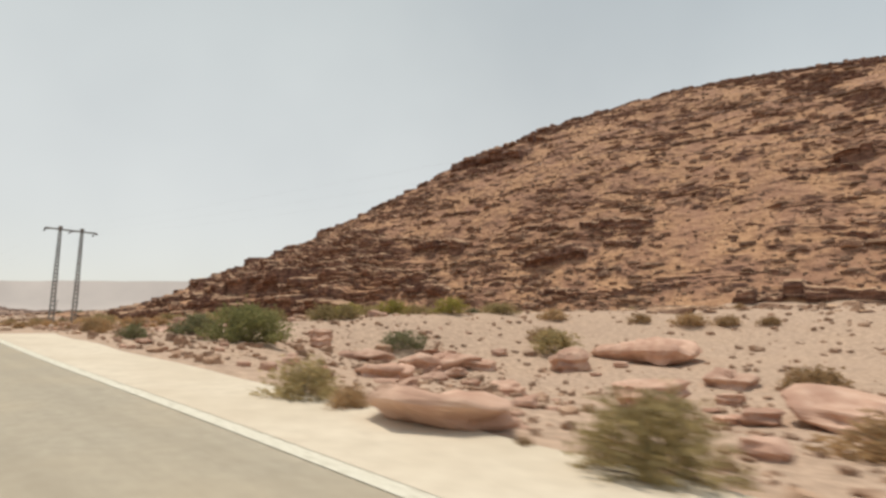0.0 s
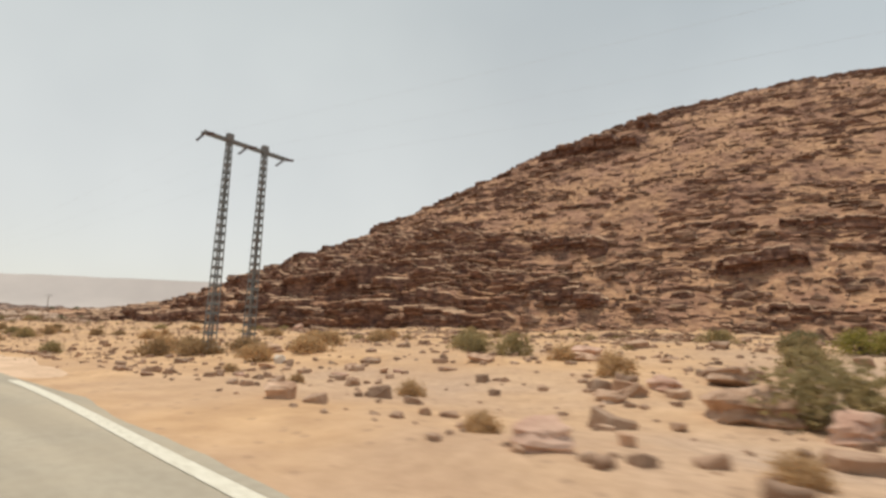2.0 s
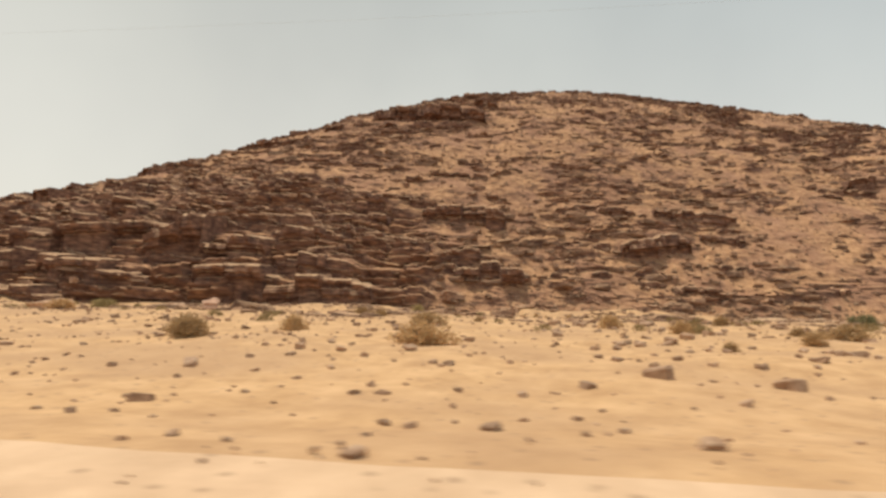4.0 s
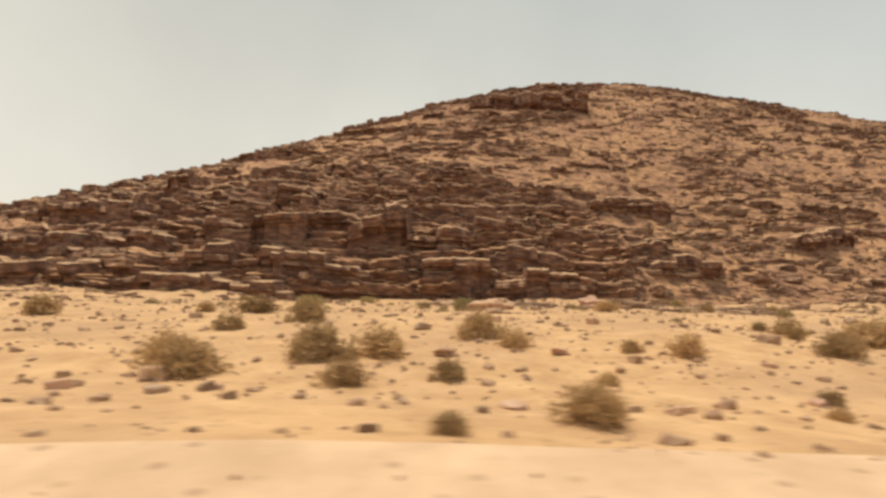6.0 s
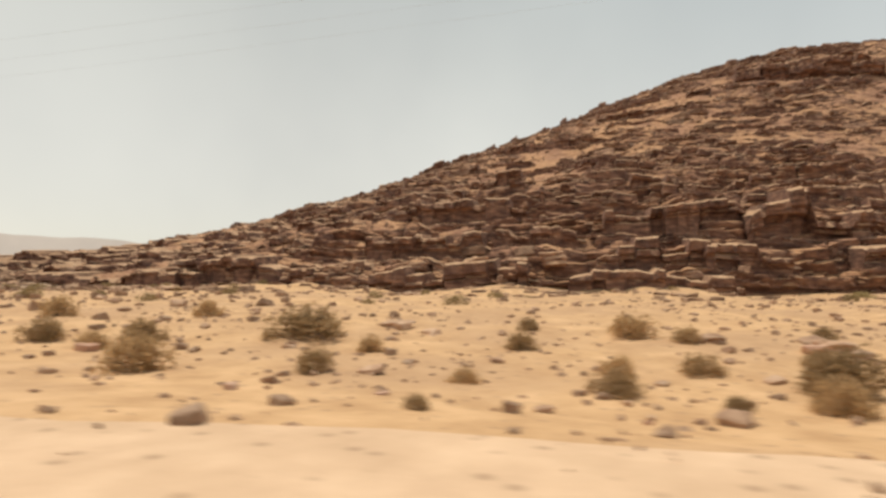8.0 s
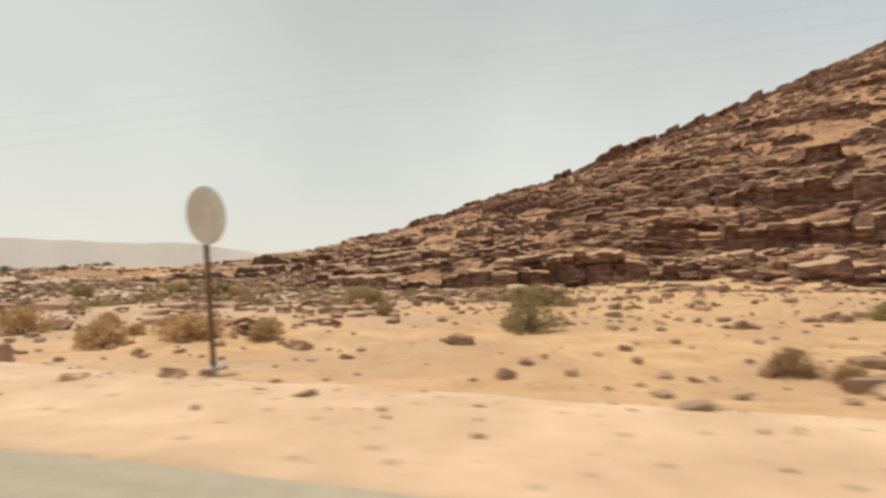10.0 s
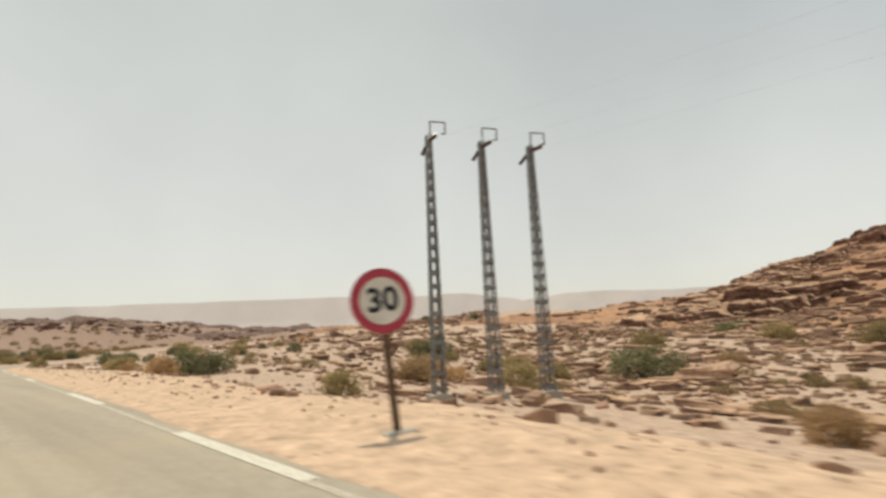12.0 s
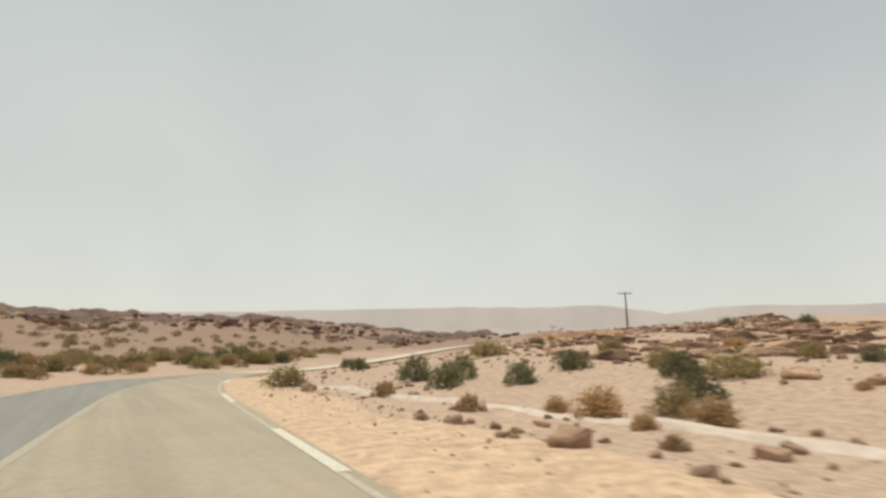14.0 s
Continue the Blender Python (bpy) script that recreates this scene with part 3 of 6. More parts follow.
def ledge_mesh(rng, y0, z0, length, height, fine=0.5, push=0.0):
    """One outcropping bed: a broken upright face in two or three courses under a rubbly tread that runs back into the slope."""
    n = int(np.clip(length / fine, 9, 90))
    t = np.linspace(-1, 1, n)
    y = y0 + t * length / 2
    dip, bow = rng.normal(0.012, 0.03), rng.normal(0, 0.25)
    taper = np.clip(1 - np.abs(t) ** (rng.uniform(5, 12) if height > 2.2 else rng.uniform(2.5, 6)), 0, 1) ** 0.8
    edges = np.cumsum(rng.uniform(0.35, 1.7, 200) * (0.5 * height + 0.5)) - rng.uniform(0, 2)
    block = np.searchsorted(edges, (y - y[0]))
    out_b, drop_b = rng.uniform(0, 0.7, 201), rng.uniform(0, 0.34, 201)
    _, which = np.unique(block, return_inverse=True)
    stepped = (np.bincount(which, taper) / np.bincount(which))[which]  # the ends come down block by block
    taper = np.minimum(0.25 * taper + 0.75 * stepped, 4 * taper)
    drop_b[rng.random(201) < 0.16] += 0.3
    drop_b += 0.25 * np.abs(np.interp(edges[block[-1] // 2], edges, np.arange(200)) - np.arange(201)) / max(block[-1], 1)
    slip = 0.1 * height * vnoise(y / 1.3, y * 0 + z0, 3)
    base = np.minimum(z0 + dip * (y - y0) + bow * np.sin(t * 2.4), CREST_Z(y) - 0.3 * height)
    sway = 0.2 * vnoise(y / (1.6 * height + 1.5), y * 0 + 2.3 * z0, 6)
    top = base + height * np.maximum(taper * (0.95 - drop_b[block] + sway), 0.02) + 0.12 * vnoise(y / 0.8, y * 0, 5)
    wall = slope_x(y, base) + push - 0.3 * height * vnoise(y / (1.6 * height + 1.5), y * 0 + z0, 9) - height * 0.5 * out_b[block] * taper + slip
    cuts = np.sort(rng.uniform(0.2, 0.85, 2 if height < 4 else 3))
    rows = [(-0.5, 0.0, -1)]
    for i, c in enumerate(cuts):
        rows += [(c - 0.03, 0.02, i), (c + 0.02, 0.0, i + 1)]
    rows.append((0.93, 0.0, len(cuts)))
    course = rng.uniform(-0.13, 0.16, (len(cuts) + 2, 201)) + np.linspace(0.12, -0.08, len(cuts) + 2)[:, None]
    X, Z = [], []
    for f, o, i in rows:
        X.append(wall + height * (course[i + 1 if i < 0 else i, block] * taper + o) + 0.07 * height * vnoise(y / 0.7, y * 0 + 3.1 * f, 13))
        Z.append(base + np.maximum(f, -0.5) * (top - base) if f > 0 else base - 0.5 * height - 0.4)
    lip = X[-1] + 0.1 * height
    X.append(lip)
    Z.append(top)
    back = np.maximum(slope_x(y, top), lip + 0.4) + 0.5
    for k in (0.3, 0.65, 1.0):
        X.append(lip + (back - lip) * k)
        Z.append(top + (0.1 * k * (back - lip) + 0.16 * vnoise(y / 0.9, y * 0 + 9 * k, 17) - 0.05) * (1 if k < 1 else 0) - (1.6 if k == 1.0 else 0) * (1 - taper))
    X, Z = np.array(X), np.array(Z)
    Y = y[None] + 0.12 * vnoise(X / 0.8, Z / 0.8, 21)
    return X, Y, Z


def quads_of(r, c, start):
    i = np.arange(r * c).reshape(r, c) + start
    return np.stack([i[:-1, :-1], i[1:, :-1], i[1:, 1:], i[:-1, 1:]], -1).reshape(-1, 4)


# the outcrops that stand out: y, height of the foot, length, height of the face
CLIFFS = [(160, 16.0, 22, 9.0), (183, 17.6, 27, 6.8), (174, 10.4, 17, 4.9), (220, 20.6, 27, 4.9), (224, 13.4, 25, 4.6), (217, 7.6, 27, 4.6), (205, 14.8, 14, 3.8), (151, 9.0, 14, 6.8), (137, 7.6, 20, 5.8), (139, 13.5, 15, 3.8), (187, 10.4, 18, 5.7), (188, 6.6, 24, 3.8), (258, 9.2, 26, 5.2), (252, 19.6, 29, 3.4), (270, 8.2, 27, 3.4), (277, 19.0, 21, 3.2), (292, 8.6, 16, 2.8)]
OUTCROPS = [(129, 39, 12, 4.4), (115, 41.4, 18, 3.8), (115, 26.2, 23, 6.4), (110, 18.2, 9, 3.8), (106, 11.8, 16, 6.2), (118, 13.2, 13, 4.0), (113, 16.2, 15, 3.8), (60, 28, 31, 5.2), (71, 19.4, 16, 7.0), (55, 22.6, 11, 4.0), (14, 6.0, 26, 4.4), (7, 42.4, 12, 4.2), (130, 69, 40, 9.0), (122, 79, 30, 6.0), (152, 66, 26, 4.5), (176, 58, 30, 4.5), (205, 47, 32, 4.0), (232, 38, 26, 4.0)]
OUTCROPS += [(y, float(CREST_Z(y)) - 1.0, 13, h) for y, h in ((201, 3.2), (211, 3.6), (220, 4.0), (230, 4.6), (240, 5.6), (250, 5.6), (260, 4.8), (269, 3.8))]  # the broken crown of the falling ridge
rng = np.random.default_rng(17)
beds = [(*c, -1.0 if c[3] > 8 else -2.6) for c in CLIFFS] + [(*c, 0.2 * c[3]) for c in OUTCROPS]
tries = 0
while tries < 5200:
    tries += 1
    y, s = rng.uniform(-70, 345), rng.uniform(0.0, 0.99)
    zs_, zf_ = [float(q) for q in hill_surface(np.array(s), np.array(float(y)))[1:3]]
    above = zs_ - zf_
    rock = float(bare_rock(np.array(y), np.array(above), np.array(zs_)))
    cliff, cap = (rock, 0.0) if above < 50 else (0.0, rock)
    crown = float(smooth(0.88, 0.92, s) * smooth(-40, 10, y) * (1 - smooth(290, 310, y)))
    patch = float(vnoise(y / 26, zs_ / 9, 57) + 0.5 * vnoise(y / 9, zs_ / 4, 58))
    likely = max(0.25 + 0.5 * patch, 0.07, 0.92 * cliff, 0.42 * crown, 0.8 * cap)
    if likely < rng.random():
        continue
    if rng.random() < max(cliff, 0.8 * cap):
        height, length = 1.4 + 3.2 * rng.random() ** 1.6, rng.uniform(6, 19)
    elif rng.random() < crown:
        height, length = rng.uniform(1.4, 2.8), rng.uniform(9, 24)
    else:
        height = min(0.6 + rng.gamma(1.8, 0.46), 3.4)
        length = height * rng.uniform(2.6, 7.0) + 1
    if any(abs(y - c[0]) < 0.5 * c[2] + 0.3 * length and -0.7 * height < zs_ - c[1] < 0.8 * c[3] for c in beds[: len(CLIFFS) + len(OUTCROPS)]):
        continue
    beds.append((y, zs_ - 0.3 * height, length, height, 0.34 * height - 2.0 * max(cliff, cap)))
order = sorted(range(len(beds)), key=lambda i: (i >= len(CLIFFS) + len(OUTCROPS), -beds[i][3] * beds[i][2] / (60 + beds[i][1])))
vs_, fs_, n_ = [], [], 0
for rank, i in enumerate(order):
    y, z, length, height, push = beds[i]
    X, Y, Z = ledge_mesh(rng, y, z, length, height, 0.4 if height > 2.5 else 0.5, push)
    V = np.stack([X, Y, Z], -1).reshape(-1, 3)
    if rank < 290:
        ob = new("ledge", mesh_from("ledge", V, quads_of(*X.shape, 0), OUTCROP))
        ob.parent = hill
    else:
        vs_.append(V)
        fs_.append(quads_of(*X.shape, n_))
        n_ += len(V)
low_ledges = new("low_ledges", mesh_from("low_ledges", np.concatenate(vs_), np.concatenate(fs_), OUTCROP))
low_ledges.parent = hill
tagged(low_ledges, "low broken sandstone ledges over the hillside", kind="stuff")


def mesa(name, bearing0, bearing1, far, height, seed, label):
    """A flat-topped ridge on the skyline, seen from the road; bearings from +y towards +x."""
    a = np.radians(np.linspace(bearing0, bearing1, 150))
    top = height(np.degrees(a)) * (1 + 0.018 * fbm(a * 9, a * 0, 3, seed) + 0.012 * smooth(-0.1, 0.1, vnoise(a * 11, a * 0, seed + 4)))
    top = top * smooth(0, 0.1, (a - a[0]) / (a[-1] - a[0])) * smooth(0, 0.1, (a[-1] - a) / (a[-1] - a[0]))
    ring = [(far * 0.72, 0.0), (far * 0.86, 0.35), (far * 0.93, 0.62), (far * 0.95, 0.97), (far, 1.0), (far * 1.2, 0.9), (far * 1.25, 0.0)]
    X = np.array([[r * (1 + 0.008 * vnoise(b * 25, r, seed)) * np.sin(b) for b in a] for r, _ in ring])
    Y = np.array([[200 + r * (1 + 0.008 * vnoise(b * 25, r, seed)) * np.cos(b) for b in a] for r, _ in ring])
    Z = np.array([[10 + k * t for t in top] for _, k in ring])
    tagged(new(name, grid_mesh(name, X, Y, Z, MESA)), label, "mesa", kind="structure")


MESA_TOP = lambda b: np.interp(b, [-60, -5, 3, 22, 36, 46, 48, 53], [110, 165, 196, 230, 240, 232, 218, 205])  # a long tableland that steps down
# haze on both ridges is painted: it comes from MESA's emission
mesa("mesa", -60, 62, 2500, MESA_TOP, 3, "flat-topped desert mesa with haze painted on as a pale glow")
mesa("mesa_beyond", 40, 120, 3300, lambda b: np.interp(b, [50, 56, 62, 70, 90], [240, 285, 285, 258, 240]), 9, "far ridge paled by a haze glow in its material")

# ---- road ----
ry = np.concatenate([np.arange(-120, -10, 2.0), np.arange(-10, 460, 0.6), np.arange(460, 640, 2.0)])
rx = ROAD_X(ry)
tang = np.gradient(rx, ry)
nx, ny = 1 / np.hypot(1, tang), -tang / np.hypot(1, tang)


def ribbon(name, u0, u1, lift, mat, y0=-120, y1=640, wobble=0.0, seed=0, cols=2):
    k = (ry >= y0) & (ry <= y1)
    u = np.linspace(u0, u1, cols)
    edge = EDGE(ry[k])[:, None]
    wob = wobble * fbm(ry[k] / 3.0, ry[k] * 0 + seed, 3, seed)
    X = rx[k][:, None] + nx[k][:, None] * (edge + u[None] + wob[:, None] * np.linspace(0, 1, cols)[None])
    Y = ry[k][:, None] + ny[k][:, None] * (edge + u[None] + wob[:, None] * np.linspace(0, 1, cols)[None])
    Z = ROAD_Z(ry[k])[:, None] + lift + 0 * u[None]
    return grid_mesh(name, X, Y, Z, mat)


road = new("road", ribbon("road", -3.6, 0.36, 0.035, ASPHALT, y1=397, wobble=0.12, seed=4, cols=8))
tagged(road, "sun-bleached dusty asphalt road lane", "road", kind="structure")
tagged(new("road_lane", ribbon("road_lane", -6.9, -3.6, 0.035, LANE, y1=397, wobble=0.0, seed=6, cols=6)), "grey asphalt far lane of the road", "road", kind="structure")

tagged(new("road_beyond", ribbon("road_beyond", -6.6, 0.4, 0.036, APRON, y0=396, wobble=0.2, seed=8, cols=8)), "pale dusty stretch of road climbing beyond the bend", "road", kind="structure")

tagged(new("shoulder", ribbon("shoulder", 0.2, 2.05, 0.046, APRON, -60, 24.5, 0.12, 9, 5)), "pale smooth concrete shoulder beside the asphalt", "road shoulder", kind="structure")


def stripe(y0, y1, width=0.2, mat=None, lift=0.042):
    k = np.linspace(y0, y1, max(2, int((y1 - y0) / 1.5)))
    u = EDGE(k)
    xk, tk = ROAD_X(k), np.gradient(ROAD_X(k), k)
    a = np.stack([xk + u, k - tk * u, ROAD_Z(k) + lift], -1)
    b = np.stack([xk + u + width, k - tk * (u + width), ROAD_Z(k) + lift], -1)
    n = len(k)
    faces = [(i, i + n, i + n + 1, i + 1) for i in range(n - 1)]
    return mesh_from("edge_line", np.concatenate([a, b]), faces, mat or LINE)


lines = [(-120, 22), (22, 67.0), (258.2, 262.0), (272.9, 277.5), (288.3, 292.6), (297.2, 301.2), (304.3, 308.0), (313.3, 317.6), (327.8, 332.1), (341.0, 345.0), (354.4, 358.8), (366.0, 370.0), (380.0, 384.0)]
for y0, y1 in lines:
    tagged(new("edge_line", stripe(y0, y1)), "worn white painted edge line on the asphalt", "road marking", kind="structure")

tagged(new("lane_seam", ribbon("lane_seam", -3.67, -3.55, 0.039, SEAM, 300, 392, 0.08, 12, 3)), "pale dusty seam between the two lanes", "road marking", kind="structure")
tagged(new("edge_line_faded", stripe(296, 392, 0.11, FADED, 0.039)), "faded remains of the painted edge line", "road marking", kind="structure")

vy = np.arange(66, 390, 0.6)
outer = np.interp(vy, [66, 76, 92, 240, 258, 335, 346, 390], [2.9, 4.6, 5.2, 5.5, 7.6, 7.6, 6.0, 4.0]) + 0.45 * fbm(vy / 5.0, vy * 0, 3, 91)
LAY = np.concatenate([[0, 0.004], np.linspace(0.05, 1, 14)])
VU = (EDGE(vy) + 0.24 + 0.06 * fbm(vy / 2.2, vy * 0, 3, 92))[:, None] * (1 - LAY[None]) + outer[:, None] * LAY[None]
VX, VY = ROAD_X(vy)[:, None] + VU, vy[:, None] + 0 * VU
over = VU - EDGE(VY)  # lies on the asphalt at first, then on the ground
VZ = np.maximum(ground_z(VX, VY) + 0.03, ROAD_Z(VY) + 0.04 + 0.03 * smooth(0.25, 0.7, over)) * (over < 1.1) + (ground_z(VX, VY) + 0.03 + 0.04 * (1 - smooth(1.1, 2.0, over))) * (over >= 1.1)
VZ = VZ + 0.02 * smooth(0.5, 1.2, over) * fbm(VX / 0.9, VY / 2.2, 3, 93)
VZ[:, 0] = ROAD_Z(vy) - 0.06  # the thin edge dips to the asphalt
VX[:, 0] -= 0.03
VZ[:, 1] -= 0.008
VZ[:, -1] -= 0.06
VZ -= (0.12 * (1 - smooth(66, 70, vy)) + 0.12 * smooth(385, 390, vy))[:, None]
tagged(new("sand_verge", grid_mesh("sand_verge", VX, VY, VZ, VERGE)), "pale wind-blown sand along the edge of the asphalt", "verge", kind="structure")

by = np.arange(338, 384, 0.7)
bx = np.interp(by, [341, 352, 360, 366, 372, 384], [12.9, 12.3, 11.9, 11.3, 10.6, 9.4]) + 0.12 * fbm(by / 2.5, by * 0, 3, 15)
prof = [(-0.42, -0.08), (-0.16, 0.1), (0.0, 0.15), (0.14, 0.09), (0.42, -0.08)]
BX = bx[:, None] + np.array([p[0] for p in prof])[None]
BZ = ground_z(BX, by[:, None] + 0 * BX) + np.array([p[1] for p in prof])[None] * (0.75 + 0.5 * fbm(by / 1.7, by * 0, 2, 16))[:, None] - (0.2 * (1 - smooth(338, 346, by)) + 0.2 * smooth(378, 384, by))[:, None]
tagged(new("earth_berm", grid_mesh("earth_berm", BX, by[:, None] + 0 * BX, BZ, PALE)), "low pale earth berm along the verge", "berm", kind="structure")

# ---- rocks ----
CORNERS = [(i, j, k) for i in (-1, 1) for j in (-1, 1) for k in (-1, 1)]


def rock_shape(rng, size, flat=0.5, chip=0.22):
    """Corner points and faces of one broken stone: a skewed block with chipped edges."""
    verts, index = [], {}
    half = np.array([size * rng.uniform(0.7, 1.2), size * rng.uniform(0.5, 1.0), size * flat * rng.uniform(0.6, 1.3)]) / 2
    for c in CORNERS:
        p = np.array(c) * half * (1 + rng.uniform(-0.28, 0.28, 3))
        for axis in range(3):
            q = p.copy()
            for o in range(3):
                if o != axis:
                    q[o] -= c[o] * half[o] * chip * rng.uniform(0.5, 1.6)
            index[c, axis] = len(verts)
            verts.append(q)
    faces = []
    for axis in range(3):
        a, b = [o for o in range(3) if o != axis]
        for s in (-1, 1):
            ring = []
            for p, q in ((-1, -1), (1, -1), (1, 1), (-1, 1)):
                c = [0, 0, 0]
                c[axis], c[a], c[b] = s, p, q
                ring.append(index[tuple(c), axis])
            faces.append(ring if (s > 0) == (axis != 1) else ring[::-1])
    for axis in range(3):
        a, b = [o for o in range(3) if o != axis]
        for p in (-1, 1):
            for q in (-1, 1):
                lo, hi = [0, 0, 0], [0, 0, 0]
                lo[axis], hi[axis] = -1, 1
                lo[a] = hi[a] = p
                lo[b] = hi[b] = q
                lo, hi = tuple(lo), tuple(hi)
                ring = [index[lo, a], index[hi, a], index[hi, b], index[lo, b]]
                faces.append(ring if (p * q > 0) != (axis == 1) else ring[::-1])
    for c in CORNERS:
        ring = [index[c, 0], index[c, 1], index[c, 2]]
        faces.append(ring if c[0] * c[1] * c[2] > 0 else ring[::-1])
    return np.array(verts), faces


def turned(rng, v, tilt=0.3):
    return v @ np.array(Euler((rng.uniform(-tilt, tilt), rng.uniform(-tilt, tilt), rng.uniform(0, 6.28))).to_matrix()).T


def chip_shape(rng, flat):
    """A small stone: a skewed block."""
    v = np.array([np.array(c) * (0.5, 0.4, 0.5 * flat) * (1 + rng.uniform(-0.35, 0.35, 3)) * ((1, 1, 1) if c[2] < 0 else (rng.uniform(0.4, 0.9), rng.uniform(0.4, 0.9), rng.uniform(0.6, 1.1))) for c in CORNERS])
    return v, [[0, 1, 3, 2], [4, 6, 7, 5], [0, 4, 5, 1], [2, 3, 7, 6], [0, 2, 6, 4], [1, 5, 7, 3]]


def scatter_stuff(name, places, mat, label, category, flat=0.45, seed=1, strike=None, chips=0.0):
    """Many small stones as one mesh."""
    rng = np.random.default_rng(seed)
    pools = [[rock_shape(rng, 1.0, flat) for _ in range(24)], [chip_shape(rng, flat) for _ in range(24)]]
    vs, fs, n = [], [], 0
    for x, y, z, size in places:
        v, f = pools[int(size < chips)][rng.integers(24)]
        if strike is None:
            v = turned(rng, v * size)
        else:  # slabs that lie along the layers
            v = v * (size * rng.uniform(1.0, 2.6), size, size)
            v = v @ np.array(Euler((rng.uniform(-0.15, 0.35), rng.uniform(-0.14, 0.14), strike + rng.normal(0, 0.3))).to_matrix()).T
        vs.append(v + (x, y, z))
        fs += [[i + n for i in ring] for ring in f]
        n += len(v)
    tagged(new(name, mesh_from(name, np.concatenate(vs), fs, mat)), label, category, kind="stuff")


def in_cliffs(s, y):
    """The bare steps of rock, where little loose stone can lie."""
    x, z, zf, zc = hill_surface(np.asarray(s, float), np.asarray(y, float))
    return bare_rock(np.asarray(y, float), z - zf, z) > 0.4


rng = np.random.default_rng(5)
places = []
while len(places) < 4400:
    y, s = rng.uniform(-60, 345), rng.uniform(0.0, 1.0) ** 1.4
    if vnoise(y / 16, s * 9, 31) + 0.7 * vnoise(y / 5, s * 25, 32) < rng.uniform(-0.5, 0.7):
        continue
    if s > 0.88 or (in_cliffs(s, y) and rng.random() < 0.8):
        continue
    places.append((s, y, 0.1, min(0.3 + rng.gamma(1.3, 0.42), 2.6)))
px, py, pz = hill_point(np.array([p[0] for p in places]), np.array([p[1] for p in places]))
places = [(a, b, c + 0.1, p[3]) for a, b, c, p in zip(px.tolist(), py.tolist(), pz.tolist(), places)]
tail_s, tail_y = rng.uniform(0.0, 0.95, 1500), rng.uniform(325, 430, 1500)
keep = vnoise(tail_y / 9, tail_s * 12, 131) > rng.uniform(-0.8, 0.5, 1500)
for a, b, c, q in zip(*hill_point(tail_s[keep], tail_y[keep]), rng.gamma(1.4, 0.4, int(keep.sum()))):  # rubble over the hill's tail
    places.append((float(a), float(b), float(c) + 0.05, min(0.3 + q, 2.4)))
BOULDERS = sorted([p for p in places if p[3] > 1.25 and p[0] < 175], key=lambda p: p[0])[:260]
places = [p for p in places if p not in set(BOULDERS)]
scatter_stuff("hill_rocks", places, SLAB, "broken brown sandstone blocks lying on the hillside", "rocks", 0.5, 2, radians(92), 0.75)

places = []
ys_, ss_ = rng.uniform(-60, 345, 22000), rng.uniform(0.0, 0.9, 22000) ** 1.5
keep = 0.5 * vnoise(ys_ / 9, ss_ * 20, 34) + 0.6 * vnoise(ys_ / 3, ss_ * 60, 35) > rng.uniform(-0.8, 0.6, 22000)
keep &= ~(in_cliffs(ss_, ys_) & (rng.random(22000) < 0.85))
cx, cy, cz = hill_point(ss_[keep], ys_[keep])
for x, y, z, size in zip(cx, cy, cz, 0.22 + rng.gamma(1.4, 0.22, len(cx))):
    places.append((x, y, z + 0.06, min(size, 1.5)))
scatter_stuff("scree_stones", places, SLAB, "small broken stones strewn over the scree slope", "stones", 0.6, 8, None, 0.95)

places = []
while len(places) < 15000:
    y, u = rng.uniform(-15, 470), 5 + 95 * rng.uniform(0, 1) ** 1.7
    if u < 8 and rng.random() < 0.5:
        continue
    if vnoise(u / 7, y / 7, 33) + (0.7 if 55 < y < 260 and u < 50 else 0) < rng.uniform(-0.8, 0.8):
        continue
    x = ROAD_X(y) + u
    size = 0.06 + rng.gamma(1.3, 0.07 if not 100 < y < 212 else 0.045) * (1 + u / 35)
    places.append((x, y, size * 0.08, min(size, 1.0)))
for count, y0, y1, u0, u1, big in ((3600, -6, 34, 4.9, 26, 0.075), (3600, 112, 216, 7.5, 21, 0.042)):  # rubble in the wash and along the foot of the bank
    for _ in range(count):
        y, u = rng.uniform(y0, y1), rng.uniform(u0, u1)
        x = float(ROAD_X(y)) + u
        if vnoise(x / 2.5, y / 2.5, 41) + 0.7 * vnoise(x / 0.9, y / 0.9, 42) > rng.uniform(-0.6, 0.9):
            size = 0.05 + rng.gamma(1.4, big)
            places.append((x, y, size * 0.1, min(size, 0.6)))
for _ in range(1900):  # small stones on the blown sand by the asphalt
    y = rng.choice([rng.uniform(70, 384), rng.uniform(262, 372)])
    u = float(EDGE(y)) + rng.uniform(0.5, 4.0)
    x, size = float(ROAD_X(y)) + u, 0.022 + rng.gamma(1.2, 0.018)
    places.append((x, y, 0.05, min(size, 0.16)))
scatter_stuff("gravel", on_ground(places), add_island_variation(STONE.copy(), 0.25), "loose stones strewn over the desert sand", "stones", 0.62, 3, None, 0.19)

places = []
while len(places) < 3800:  # rubble on the lower slopes and the hill's tail
    if rng.random() < 0.55:
        y, u = rng.uniform(285, 430), rng.uniform(24, 105)
    else:
        y, u = rng.uniform(0, 300), rng.uniform(55, 100)
    x = float(ROAD_X(y)) + u
    if vnoise(x / 9, y / 9, 37) + 0.6 * vnoise(x / 3.5, y / 3.5, 38) < rng.uniform(-0.4, 1.1):
        continue
    places.append((x, y, 0.05, min(0.25 + rng.gamma(1.3, 0.32), 2.2)))
